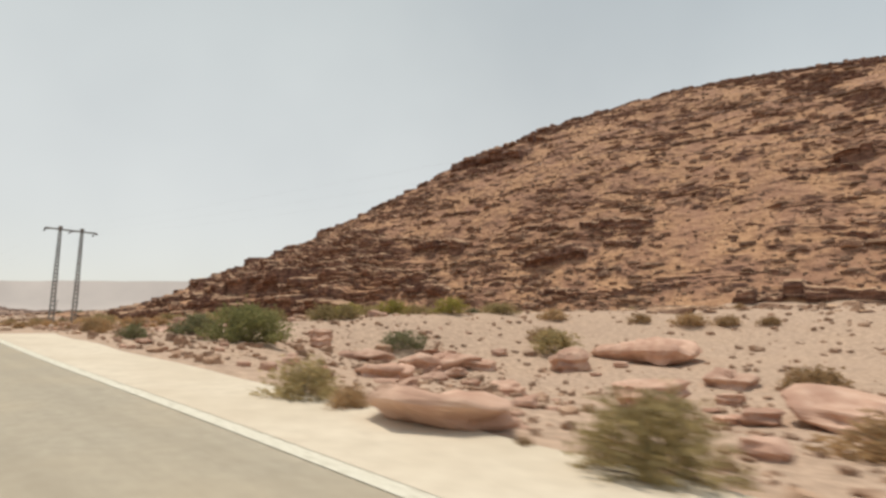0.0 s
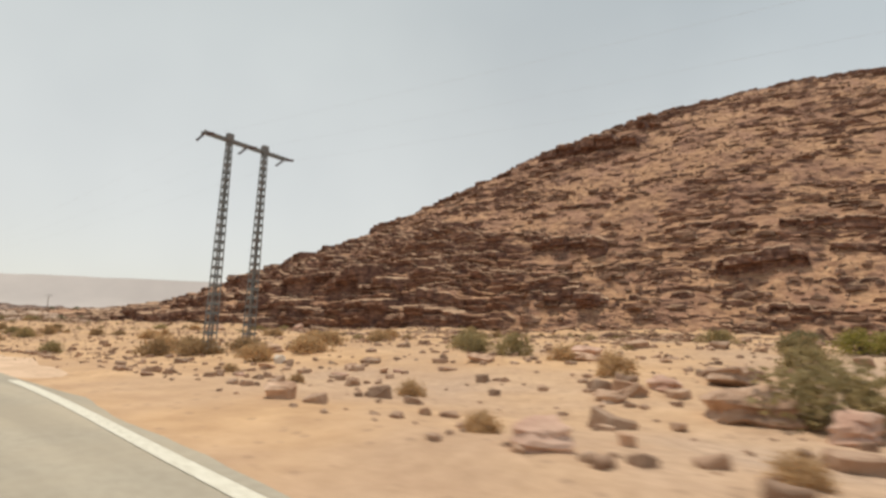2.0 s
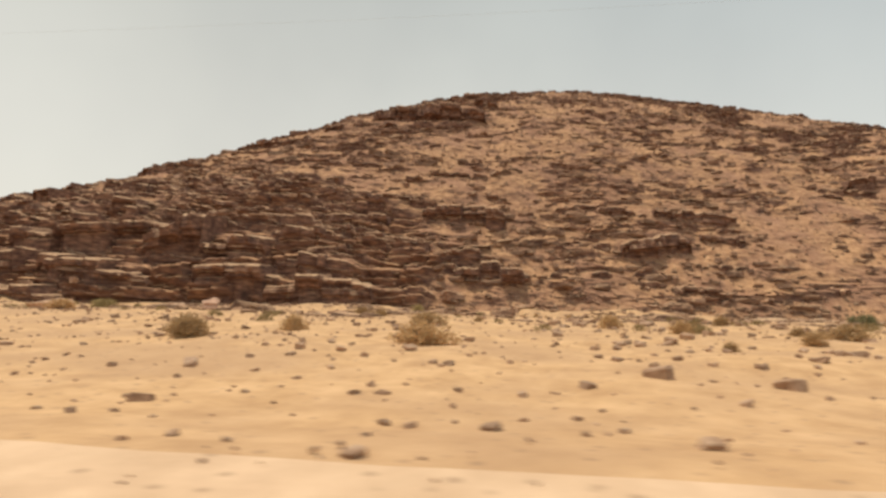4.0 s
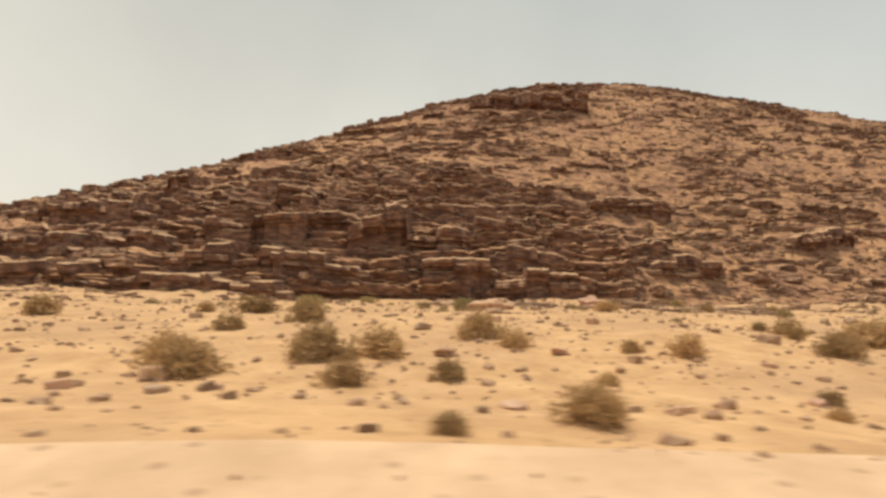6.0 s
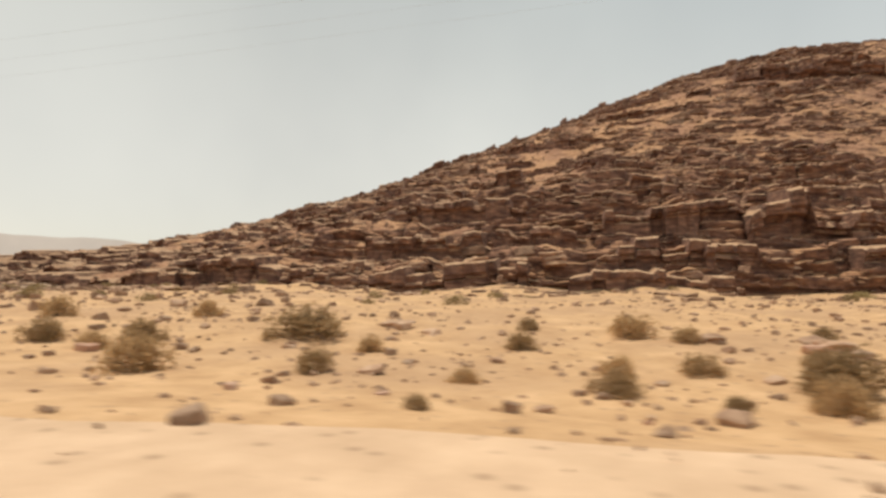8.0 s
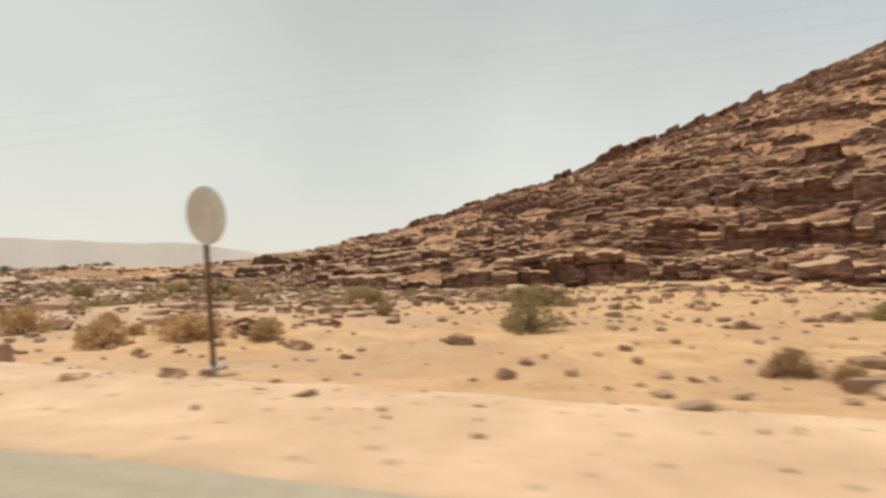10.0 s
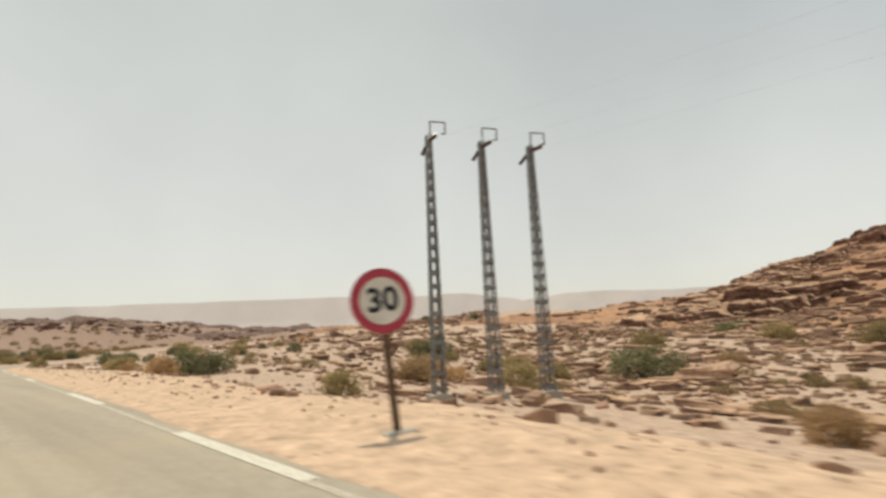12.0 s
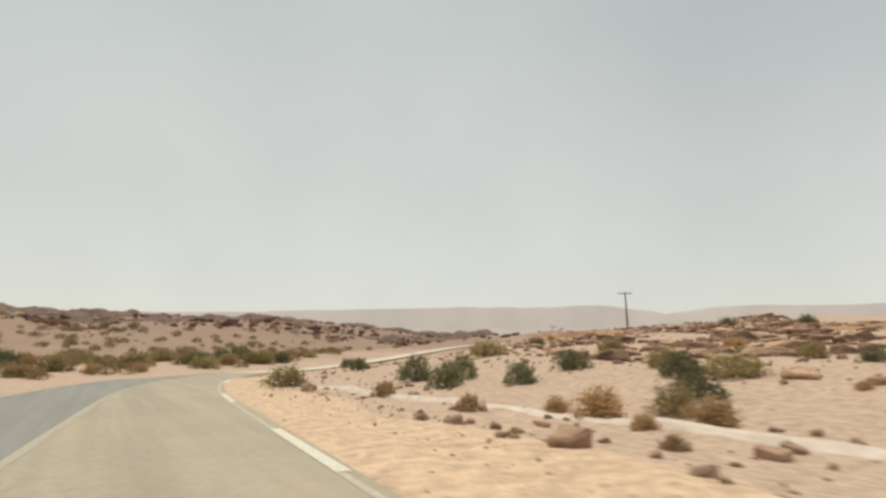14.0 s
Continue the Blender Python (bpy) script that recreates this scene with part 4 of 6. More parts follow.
for _ in range(900):  # and on the low rises across the road
    y, u = rng.uniform(360, 560), rng.uniform(-130, -14)
    x = float(ROAD_X(y)) + u
    if vnoise(x / 14, y / 9, 39) > rng.uniform(-0.3, 0.7):
        places.append((x, y, 0.05, min(0.25 + rng.gamma(1.3, 0.3), 2.0)))
count = 0
while count < 3400:  # the stony basin beside the last bend
    y, u = rng.uniform(258, 348), rng.uniform(13, 76)
    x = float(ROAD_X(y)) + u
    if vnoise(x / 8, y / 8, 47) + 0.6 * vnoise(x / 3, y / 3, 48) < rng.uniform(-0.7, 0.9):
        continue
    places.append((x, y, 0.03, min(0.12 + rng.gamma(1.4, 0.17) * (0.6 + u / 60), 1.3)))
    count += 1
scatter_stuff("slope_rubble", on_ground(places), SLAB, "pinkish-brown broken rock strewn below the hill", "rocks", 0.5, 9, radians(80))

bearing, reach = np.meshgrid(np.radians(np.linspace(-48, 40, 260)), np.linspace(150, 330, 120), indexing="ij")
SX, SY = 2 + reach * np.sin(bearing), 348 + reach * np.cos(bearing)
inside = smooth(165, 185, reach + 9 * fbm(SX / 20, SY / 20, 3, 73)) * (1 - smooth(262, 320, reach)) * smooth(400, 430, SY)
clear = smooth(6, 14, np.abs(SX - ROAD_X(SY)))
lift = (inside * clear - 0.5) * 1.2 + inside * clear * (0.9 * fbm(SX / 5, SY / 5, 3, 74) + 1.1 * np.floor(2.2 * fbm(SX / 25, SY / 14, 2, 75)) / 2)
tagged(new("scarp", grid_mesh("scarp", SX, SY, ground_z(SX, SY) + lift, SCARP, False)), "low dark rocky scarp beyond the bend of the road", "scarp", kind="structure")
places = []
while len(places) < 1500:
    b, far = radians(rng.uniform(-38, 42)), rng.uniform(165, 245)
    x, y = 2 + far * math.sin(b), 348 + far * math.cos(b)
    if vnoise(x / 12, y / 12, 36) > rng.uniform(-0.6, 0.8):
        places.append((x, y, 0.1, min(0.6 + rng.gamma(1.4, 0.5), 3.5)))
scatter_stuff("scarp_rocks", on_ground(places), DARKROCK, "dark broken rocks along a low scarp", "rocks", 0.5, 6, None, 1.2)


# ---- shrubs ----
def leaf_cloud(rng, radius, height, leaves, size, gaps, upright):
    """Small leaf blades massed into clumps on an uneven dome."""
    clumps = []
    while len(clumps) < leaves // 9:
        a, e = rng.uniform(0, 6.283), math.acos(rng.uniform(-0.15, 1))
        r = rng.uniform(0.3, 1.0) ** 0.45
        lump = 1 + 0.28 * math.sin(3 * a + gaps) + 0.2 * math.sin(5 * a + 2.1 * gaps + 3 * e)
        p = Vector((radius * lump * r * math.sin(e) * math.cos(a), radius * lump * r * math.sin(e) * math.sin(a), height * (0.08 + 0.88 * r * max(math.cos(e), 0.0) * (0.75 + 0.25 * lump) + 0.1 * rng.random())))
        clumps.append(p)
    vs, fs = [], []
    for p in clumps:
        out = Vector((p.x, p.y, p.z * 0.8 + 0.1)).normalized()
        for _ in range(9):
            q = p + Vector(rng.normal(0, 1, 3)) * size * 1.3
            q.z = max(q.z, 0.02)
            way = (out * upright + Vector(rng.normal(0, 1, 3))).normalized()
            side = way.cross(Vector(rng.normal(0, 1, 3))).normalized()
            long, wide = size * rng.uniform(0.7, 1.6), size * rng.uniform(0.38, 0.72)
            n = len(vs)
            vs += [q - side * wide, q + side * wide, q + way * long + side * wide * 0.3, q + way * long - side * wide * 0.3]
            fs.append((n, n + 1, n + 2, n + 3))
    return vs, fs, clumps


def shrub(name, rng, radius, height, leaves, size, leaf, label, category="shrub", gaps=1.0, upright=1.0, stems=16):
    root = new(name)
    vs, fs, clumps = leaf_cloud(rng, radius, height, leaves, size, gaps, upright)
    bm = bmesh.new()
    for p in [clumps[i] for i in rng.choice(len(clumps), min(stems, len(clumps)), replace=False)]:
        mid = Vector((p.x * 0.45, p.y * 0.45, p.z * 0.62))
        rod(bm, (p.x * 0.04, p.y * 0.04, -0.05), mid, 0.022 * radius + 0.004, 0.013 * radius + 0.003, 4)
        rod(bm, mid, p, 0.013 * radius + 0.003, 0.004, 4)
    part("woody_base", bm, STEM, root, "thin grey branching stems")
    part_of("foliage", mesh_from("foliage", vs, fs, leaf), root)
    return tagged(root, label, category)


rng = np.random.default_rng(11)
KINDS = {}
for key, count, args in (
    ("dry", 4, dict(radius=0.5, height=0.62, leaves=1350, size=0.057, leaf=DRY, label="dry brown twiggy desert shrub", upright=1.6)),
    ("olive", 4, dict(radius=0.6, height=0.75, leaves=1450, size=0.061, leaf=OLIVE, label="dusty olive-green desert shrub", upright=1.2)),
    ("green", 3, dict(radius=0.7, height=0.9, leaves=2000, size=0.058, leaf=GREEN, label="dark green rounded desert bush", upright=1.0)),
    ("tam", 1, dict(radius=1.0, height=1.0, leaves=6300, size=0.05, leaf=LIGHT, label="large rounded fresh green tamarisk-like bush", upright=1.8, stems=40)),
    ("yel", 1, dict(radius=0.62, height=1.0, leaves=1500, size=0.06, leaf=YELLOW, label="yellow-green leafy bush on thin stems", upright=1.6, stems=24)),
    ("broom", 2, dict(radius=1.0, height=1.15, leaves=2600, size=0.06, leaf=OLIVE, label="large feathery olive broom bush with many thin stems", upright=2.2, stems=40)),
):
    KINDS[key] = [shrub("shrub", rng, gaps=1.0 + 1.7 * i, **args) for i in range(count)]
used = set()


def plant(key, x, y, size, which=None, label="", squash=1.0):
    i = int(rng.integers(len(KINDS[key]))) if which is None else which
    src = KINDS[key][i]
    m = pose(x, y, float(ground_z(x, y)) - 0.03, 0, 0, rng.uniform(0, 360)) @ Matrix.Diagonal((size, size * rng.uniform(0.85, 1.15), size * squash, 1))
    if (key, i) in used:
        ob = src.copy()
        scene.collection.objects.link(ob)
        for c in src.children:
            k = c.copy()
            scene.collection.objects.link(k)
            k.parent = ob
    else:
        used.add((key, i))
        ob = src
    ob.matrix_basis = m
    return tagged(ob, label, group="desert shrubs")


# ---- planting: key, x, y, size ----
PLANTED = []


def plant_stretch(rows):
    """Shrubs of one stretch of the roadside: kind, x, y, size."""
    for key, x, y, size in rows:
        PLANTED.append((key, x, y, size))
        plant(key, x, y, size, squash=0.68 if size > 1.5 and key not in ("tam", "broom") else 1.0)


# 0 to 34 m along the road
plant_stretch([
    ("dry", 11.9, -0.1, 2.15), ("dry", 22.9, -3, 2.51), ("olive", 4.7, 1.6, 0.93), ("dry", 49.4, 0.4, 1.77), ("dry", 4.7, 2.9, 0.2),
    ("dry", 27.9, 3.4, 2.18), ("dry", 4.6, 5.6, 0.46), ("olive", 4.6, 6.6, 0.73), ("dry", 50.1, 8.9, 1.63), ("olive", 31.7, 18, 2.8),
    ("dry", 50, 12, 1.92), ("dry", 48.6, 14.6, 2.38), ("green", 22.9, 23.3, 1.7), ("dry", 35.3, 21, 2.37), ("dry", 49, 19, 1.85),
    ("dry", 44.5, 25.5, 2.37), ("tam", 13.2, 23.8, 1.75), ("green", 8.8, 25.5, 0.77), ("green", 12.4, 27.4, 1.59), ("olive", 42, 29.3, 1.97),
    ("dry", 8.6, 29.4, 0.59), ("yel", 35.4, 30.2, 2.1), ("dry", 8.5, 30.4, 0.85), ("olive", 24.4, 30.5, 1.37), ("dry", 13.8, 30.7, 0.65),
    ("dry", 17.4, 30.7, 0.8), ("olive", 23.1, 31.4, 1.49), ("olive", 15.8, 32.7, 1.71), ("olive", 46.5, 33.7, 2.1), ("dry", 6.4, 34.3, 0.49),
])
# 36 to 63 m along the road
plant_stretch([
    ("yel", 34.4, 36.4, 2.1), ("green", 20.5, 37.6, 0.84), ("olive", 17.4, 37.9, 0.9), ("dry", 5.3, 38.2, 0.39), ("dry", 10.1, 40.1, 0.51),
    ("dry", 11.6, 40.2, 1.9), ("dry", 13.6, 41.4, 0.62), ("dry", 15.4, 41.4, 0.5), ("olive", 42.7, 41.7, 2.1), ("olive", 37.2, 42.3, 2.1),
    ("dry", 17.1, 43.7, 0.88), ("yel", 36.3, 44.6, 2.1), ("dry", 15.9, 45.2, 1.14), ("green", 24.5, 46.2, 2.1), ("dry", 12.6, 48.2, 0.37),
    ("dry", 16, 48.3, 0.81), ("dry", 8.7, 49.6, 0.74), ("olive", 43.2, 51.4, 2.1), ("olive", 57.1, 52.4, 2.1), ("dry", 9.1, 52.9, 0.49),
    ("olive", 15.6, 53.1, 2.1), ("yel", 41.5, 53.5, 2.1), ("olive", 30.2, 54.9, 1.73), ("olive", 40.4, 56.4, 2.1), ("dry", 9.2, 56.5, 0.46),
    ("dry", 19.7, 58.9, 1.07), ("green", 76.1, 60, 2.1), ("dry", 12.8, 61.1, 0.59), ("dry", 23.8, 62.8, 1.01), ("olive", 52.5, 63.3, 2.1),
])
# 63 to 128 m along the road
plant_stretch([
    ("dry", 27.4, 63.9, 0.98), ("dry", 12.8, 65.6, 0.43), ("olive", 26.5, 66.9, 1.42), ("olive", 27.7, 70, 1.07), ("dry", 13.4, 70.4, 0.48),
    ("olive", 29.8, 71.9, 1.8), ("dry", 16.3, 73.4, 1.22), ("dry", 20.1, 74.9, 1.9), ("olive", 33.7, 75, 1.43), ("dry", 17, 75.4, 0.83),
    ("dry", 24.3, 78.7, 1.9), ("dry", 19.2, 79.3, 1.6), ("dry", 17, 80.1, 1.9), ("dry", 15.7, 82, 1.4), ("dry", 34.6, 84.9, 1.9),
    ("dry", 19, 85.1, 1.9), ("dry", 19.4, 89.4, 1.9), ("dry", 24.8, 104.9, 1.9), ("dry", 39.2, 107.1, 1.9), ("dry", 29.1, 111.8, 1.08),
    ("dry", 23.2, 113.3, 1.3), ("dry", 25.9, 115.2, 1.13), ("dry", 16.2, 117.5, 0.9), ("broom", 18.9, 120.3, 0.88), ("dry", 15.5, 120.6, 0.85),
    ("dry", 19.6, 121.5, 1.6), ("dry", 14.4, 123.9, 0.34), ("dry", 15.9, 124.5, 0.85), ("dry", 22.2, 125.1, 1.11), ("dry", 24.9, 128.3, 0.73),
])
# 131 to 152 m along the road
plant_stretch([
    ("dry", 14, 131, 0.5), ("dry", 21.7, 131.6, 1.23), ("dry", 16.5, 131.9, 0.43), ("dry", 24.2, 132.5, 1.43), ("dry", 11.4, 133, 0.42),
    ("olive", 21.1, 135, 1.66), ("dry", 17, 135.6, 0.9), ("dry", 9.8, 135.6, 0.14), ("dry", 21.9, 137, 1.9), ("dry", 26.4, 137.1, 0.99),
    ("dry", 12.4, 137.2, 0.43), ("dry", 27.6, 137.6, 0.63), ("dry", 10.8, 138.1, 0.26), ("dry", 23.5, 138.5, 0.69), ("dry", 45.7, 139.3, 1.87),
    ("dry", 19.2, 139.9, 1.07), ("dry", 13.5, 141.7, 0.33), ("dry", 14.1, 143.5, 0.4), ("dry", 18.6, 144.2, 0.91), ("dry", 12.8, 144.2, 0.35),
    ("dry", 19.2, 145.5, 0.55), ("dry", 15.4, 147.1, 0.41), ("dry", 10.6, 148.5, 0.76), ("dry", 19.7, 148.6, 0.78), ("dry", 21.3, 149.6, 1.25),
    ("olive", 63.8, 150.2, 2.1), ("dry", 9.6, 150.2, 0.38), ("dry", 15.2, 150.4, 0.66), ("dry", 17.7, 152.2, 1.17), ("dry", 14.3, 152.4, 0.75),
])
# 153 to 182 m along the road
plant_stretch([
    ("dry", 16.9, 153.6, 1.3), ("dry", 14.7, 155.7, 1.19), ("dry", 24.4, 156.1, 1.32), ("dry", 16.2, 156.8, 1.13), ("dry", 21.6, 157.8, 0.82),
    ("dry", 13, 159.3, 0.42), ("dry", 32.9, 161.4, 1.87), ("olive", 50.8, 163.7, 1.84), ("olive", 79.2, 163.8, 2.1), ("dry", 33.6, 164.5, 0.97),
    ("dry", 18.4, 165.7, 1.24), ("dry", 11.6, 166.1, 0.23), ("dry", 12.8, 167.6, 0.7), ("broom", 18.8, 167.8, 2.35), ("dry", 26.8, 168.5, 1.29),
    ("dry", 13.6, 169.4, 0.67), ("dry", 20.6, 169.8, 1.35), ("dry", 18.5, 170.4, 1.06), ("dry", 24, 171.1, 1.51), ("dry", 16.2, 172.6, 0.55),
    ("dry", 11.1, 174.2, 0.98), ("dry", 12.9, 174.7, 0.44), ("dry", 12.6, 175.9, 0.36), ("dry", 11.9, 175.9, 0.36), ("dry", 10.9, 177.1, 0.39),
    ("dry", 25.1, 177.4, 1.34), ("dry", 23.3, 177.5, 1.29), ("dry", 12, 179.9, 0.39), ("dry", 12.2, 180.7, 0.46), ("dry", 11.8, 182.2, 1.04),
])
# 183 to 257 m along the road
plant_stretch([
    ("dry", 10.7, 183, 0.68), ("dry", 13.5, 186, 0.53), ("olive", 105.8, 188.4, 2.1), ("dry", 18.5, 192.7, 0.54), ("yel", 10.9, 193.5, 1.28),
    ("dry", 13.9, 194.7, 0.53), ("dry", 11.2, 195.4, 1.17), ("dry", 9.6, 196.1, 0.8), ("dry", 16.8, 196.7, 0.67), ("dry", 12.6, 197.3, 0.64),
    ("dry", 9.4, 197.5, 0.35), ("dry", 17.6, 198.1, 1.02), ("dry", 12.1, 198.9, 0.56), ("dry", 10.2, 199.1, 0.69), ("dry", 14.5, 201, 0.68),
    ("dry", 18, 201.1, 0.62), ("dry", 10.5, 201.7, 0.45), ("dry", 7.3, 201.7, 0.3), ("dry", 10.2, 204.5, 0.69), ("dry", 13.2, 204.5, 0.6),
    ("dry", 14.7, 207, 1.9), ("dry", 9.4, 207.8, 1.01), ("dry", 12.7, 210.6, 0.89), ("dry", 11.6, 211, 0.71), ("dry", 17.2, 212, 0.85),
    ("dry", 11.9, 212.8, 0.87), ("dry", 15.8, 216.8, 1.01), ("olive", 30.7, 253, 2.1), ("olive", 38, 255.9, 2.1), ("dry", 16.7, 257.3, 0.67),
])
# 257 to 318 m along the road
plant_stretch([
    ("dry", 10.1, 257.9, 0.86), ("dry", 9.4, 259.7, 1.64), ("olive", 20.6, 260.2, 1.32), ("dry", 8.1, 261.5, 1.1), ("dry", 11.7, 261.8, 0.55),
    ("dry", 10, 262.5, 0.56), ("dry", 12.1, 263.5, 0.53), ("dry", 11.8, 265.7, 0.76), ("dry", 9.5, 266.6, 1.27), ("dry", 9.3, 269.3, 1.16),
    ("dry", 8, 269.9, 1.08), ("dry", 12.8, 274.9, 0.65), ("dry", 9.5, 275.4, 0.69), ("dry", 9.5, 276.1, 0.46), ("dry", 8.1, 278, 0.7),
    ("dry", 8.8, 279.6, 0.95), ("dry", 14.6, 284.8, 2.47), ("dry", 9.3, 287.3, 0.77), ("dry", 28, 287.4, 2), ("dry", 8.8, 288.8, 1.39),
    ("dry", 27.1, 289.9, 2.78), ("green", 49.2, 291.7, 2.94), ("olive", 40.7, 298.9, 2.79), ("dry", 61.5, 300.8, 3.6), ("olive", 39.8, 301.6, 3.13),
    ("dry", 11.5, 302, 1.14), ("olive", 64.5, 306.3, 3.6), ("dry", 49.7, 315.5, 2.5), ("olive", 65.5, 315.6, 3.15), ("green", 38.6, 318.7, 3.6),
])
# 321 to 350 m along the road
plant_stretch([
    ("dry", 17.5, 321, 2.2), ("olive", 34.1, 323.4, 1.44), ("olive", 29.9, 323.5, 2.84), ("olive", 35.3, 323.9, 1.46), ("green", 78.1, 324.9, 2.1),
    ("dry", 26.3, 326.8, 2.28), ("olive", 58.2, 327.2, 3.39), ("dry", 24.9, 328.4, 3.24), ("dry", 8, 329.4, 1.38), ("green", 10.7, 329.9, 1.32),
    ("olive", 37.7, 330.1, 2.15), ("olive", 35, 330.7, 2.12), ("green", 9.8, 331.3, 1.41), ("dry", 9, 333.5, 1.36), ("dry", 11.1, 334.4, 1),
    ("olive", 32.5, 336.2, 2.5), ("olive", 37.5, 338, 1.57), ("green", 36.9, 340.1, 2.69), ("dry", 9.4, 340.8, 0.95), ("olive", 9.3, 342, 1.75),
    ("olive", 37.7, 342.8, 2.3), ("olive", 9.6, 342.9, 1.2),   
    ("green", 20.3, 347.1, 0.5), ("green", 25.6, 347.2, 1.01), ("olive", 20.8, 349.2, 1.31), ("dry", 12.1, 350.4, 0.79),
])
# 351 to 382 m along the road
plant_stretch([
    ("green", 15.4, 351.5, 0.66), ("olive", 18.3, 352.6, 1.05), ("dry", 9.3, 353.1, 0.36),
    ("dry", 18.7, 354.2, 0.38), ("dry", 12.9, 354.7, 0.91), ("dry", 11.7, 355.5, 0.51), ("olive", 13.6, 356.1, 0.89), 
    ("green", 15.6, 356.8, 0.8), ("green", 27.1, 356.9, 0.67), ("dry", 12.5, 357.4, 1.07), ("olive", 20.4, 358.6, 1.56), ("dry", 12.4, 358.8, 0.65),
    ("green", 19.7, 360, 0.97), ("dry", 10.5, 360.1, 0.65), ("olive", 31.1, 360.8, 1.01), ("olive", 22.1, 362.5, 1.06), ("green", 16.5, 365.1, 0.94),
    ("dry", 11.1, 366.5, 0.82), ("green", 21.1, 366.7, 1.09), ("green", 14.7, 367.9, 1.09), ("dry", 39.7, 369.6, 1.38), ("green", 17.4, 370.6, 1.14),
    ("green", 15.6, 372.1, 1.33), ("olive", 9.5, 373.3, 1.63), ("olive", 32.6, 374.4, 1.48), ("dry", -2.8, 375.5, 1.38), ("olive", 27.4, 382.2, 2.1),
])
# 390 to 414 m along the road
plant_stretch([
    ("green", 20.3, 390.1, 1.08), ("dry", -1.9, 391.2, 1.85), ("dry", 1.6, 396.8, 1.1), ("dry", 5, 400.8, 1.24), ("green", 24.9, 403.2, 1.52),
    ("green", 10.9, 410.7, 2.1), ("green", 19.9, 412.4, 1.86), ("olive", -0.5, 412.7, 2.1), ("green", 13.7, 413.6, 2.1), ("olive", 7.8, 414.4, 2.1),
    ("olive", -0.1, 414.8, 2.1),
])
count = 0
while count < 52:
    y, u = (rng.uniform(-10, 470) if count % 2 else rng.choice([rng.uniform(84, 124), rng.uniform(206, 252)])), 8 + 86 * rng.uniform(0, 1) ** 1.25
    x = float(ROAD_X(y)) + u
    dense = 0.25 + 0.75 * float(smooth(250, 290, y)) if y > 100 else 0.4 + 0.4 * float(smooth(60, 20, y))
    if vnoise(x / 13, y / 13, 61) + dense < rng.uniform(-0.1, 1.3):
        continue
    if any((x - p[1]) ** 2 + (y - p[2]) ** 2 < (0.7 * p[3] + 0.8) ** 2 for p in PLANTED):
        continue
    kind = rng.choice(["dry", "olive", "green", "broom"], p=[0.74, 0.24, 0.0, 0.02] if y < 260 else [0.36, 0.34, 0.28, 0.02])
    plant(kind, x, y, rng.uniform(0.45, 1.2) * (1 + 0.006 * u))
    count += 1
scrub_v, scrub_f, n = [], [], 0
far_rng = np.random.default_rng(77)
for i in range(330):  # scrub across the road, too far off to count
    r = rng if i < 90 else far_rng
    y, u = r.uniform(352, 500), -(8 + 62 * r.uniform(0, 1))
    x, size, spin = float(ROAD_X(y)) + u, r.uniform(0.7, 1.7), r.uniform(0, 6.28)
    if i >= 90:  # up the long rise behind the bend
        a, d = radians(r.uniform(-14, 22)), r.uniform(55, 190)
        x, y, size = 2 + d * math.sin(a), 348 + d * math.cos(a), size * (0.9 + d / 260)
        if x - float(ROAD_X(y)) > -10:
            continue
    src = KINDS[r.choice(["dry", "olive"])][int(r.integers(4))]
    me = [q for q in src.children if q.name.startswith("foliage")][0].data
    v = np.array([q.co for q in me.vertices])[: len(me.vertices) // 2] * (size, size, size * 0.8)
    v = np.stack([v[:, 0] * math.cos(spin) - v[:, 1] * math.sin(spin), v[:, 0] * math.sin(spin) + v[:, 1] * math.cos(spin), v[:, 2]], -1)
    scrub_v.append(v + (x, y, float(ground_z(x, y)) - 0.03))
    scrub_f += [[k + n for k in q.vertices] for q in list(me.polygons)[: len(v) // 4]]
    n += len(v)
tagged(new("desert_scrub", mesh_from("desert_scrub", np.concatenate(scrub_v), scrub_f, SCRUB)), "dry olive-brown scrub on the slope across the road", "scrub", kind="stuff")
low_v, low_f, n = [], [], 0
low_rng = np.random.default_rng(78)
low_at = []
while len(low_at) < 300:  # low scrub of the stony flats below the hill, too many to count
    y, u = low_rng.choice([low_rng.uniform(258, 350), low_rng.uniform(258, 350), low_rng.uniform(60, 258)]), 13 + 62 * low_rng.uniform(0, 1) ** 0.8
    if vnoise(u / 9, y / 9, 66) + 0.5 * vnoise(u / 3, y / 3, 67) > low_rng.uniform(-0.6, 0.9) and (y > 258 or u > 28):
        low_at.append((float(ROAD_X(y)) + u, y))
low_z = ground_z(np.array([q[0] for q in low_at]), np.array([q[1] for q in low_at]))
for (x, y), z in zip(low_at, low_z):
    size, spin = low_rng.uniform(0.55, 1.35), low_rng.uniform(0, 6.28)
    src = KINDS[low_rng.choice(["dry", "dry", "olive"])][int(low_rng.integers(4))]
    me = [q for q in src.children if q.name.startswith("foliage")][0].data
    v = np.array([q.co for q in me.vertices])[: len(me.vertices) // 2] * (size, size, size * 0.75)
    v = np.stack([v[:, 0] * math.cos(spin) - v[:, 1] * math.sin(spin), v[:, 0] * math.sin(spin) + v[:, 1] * math.cos(spin), v[:, 2]], -1)
    low_v.append(v + (x, y, float(z) - 0.03))
    low_f += [[k + n for k in q.vertices] for q in list(me.polygons)[: len(v) // 4]]
    n += len(v)
tagged(new("low_scrub", mesh_from("low_scrub", np.concatenate(low_v), low_f, SCRUB)), "low dry brown scrub on the stony flats", "scrub", kind="stuff")
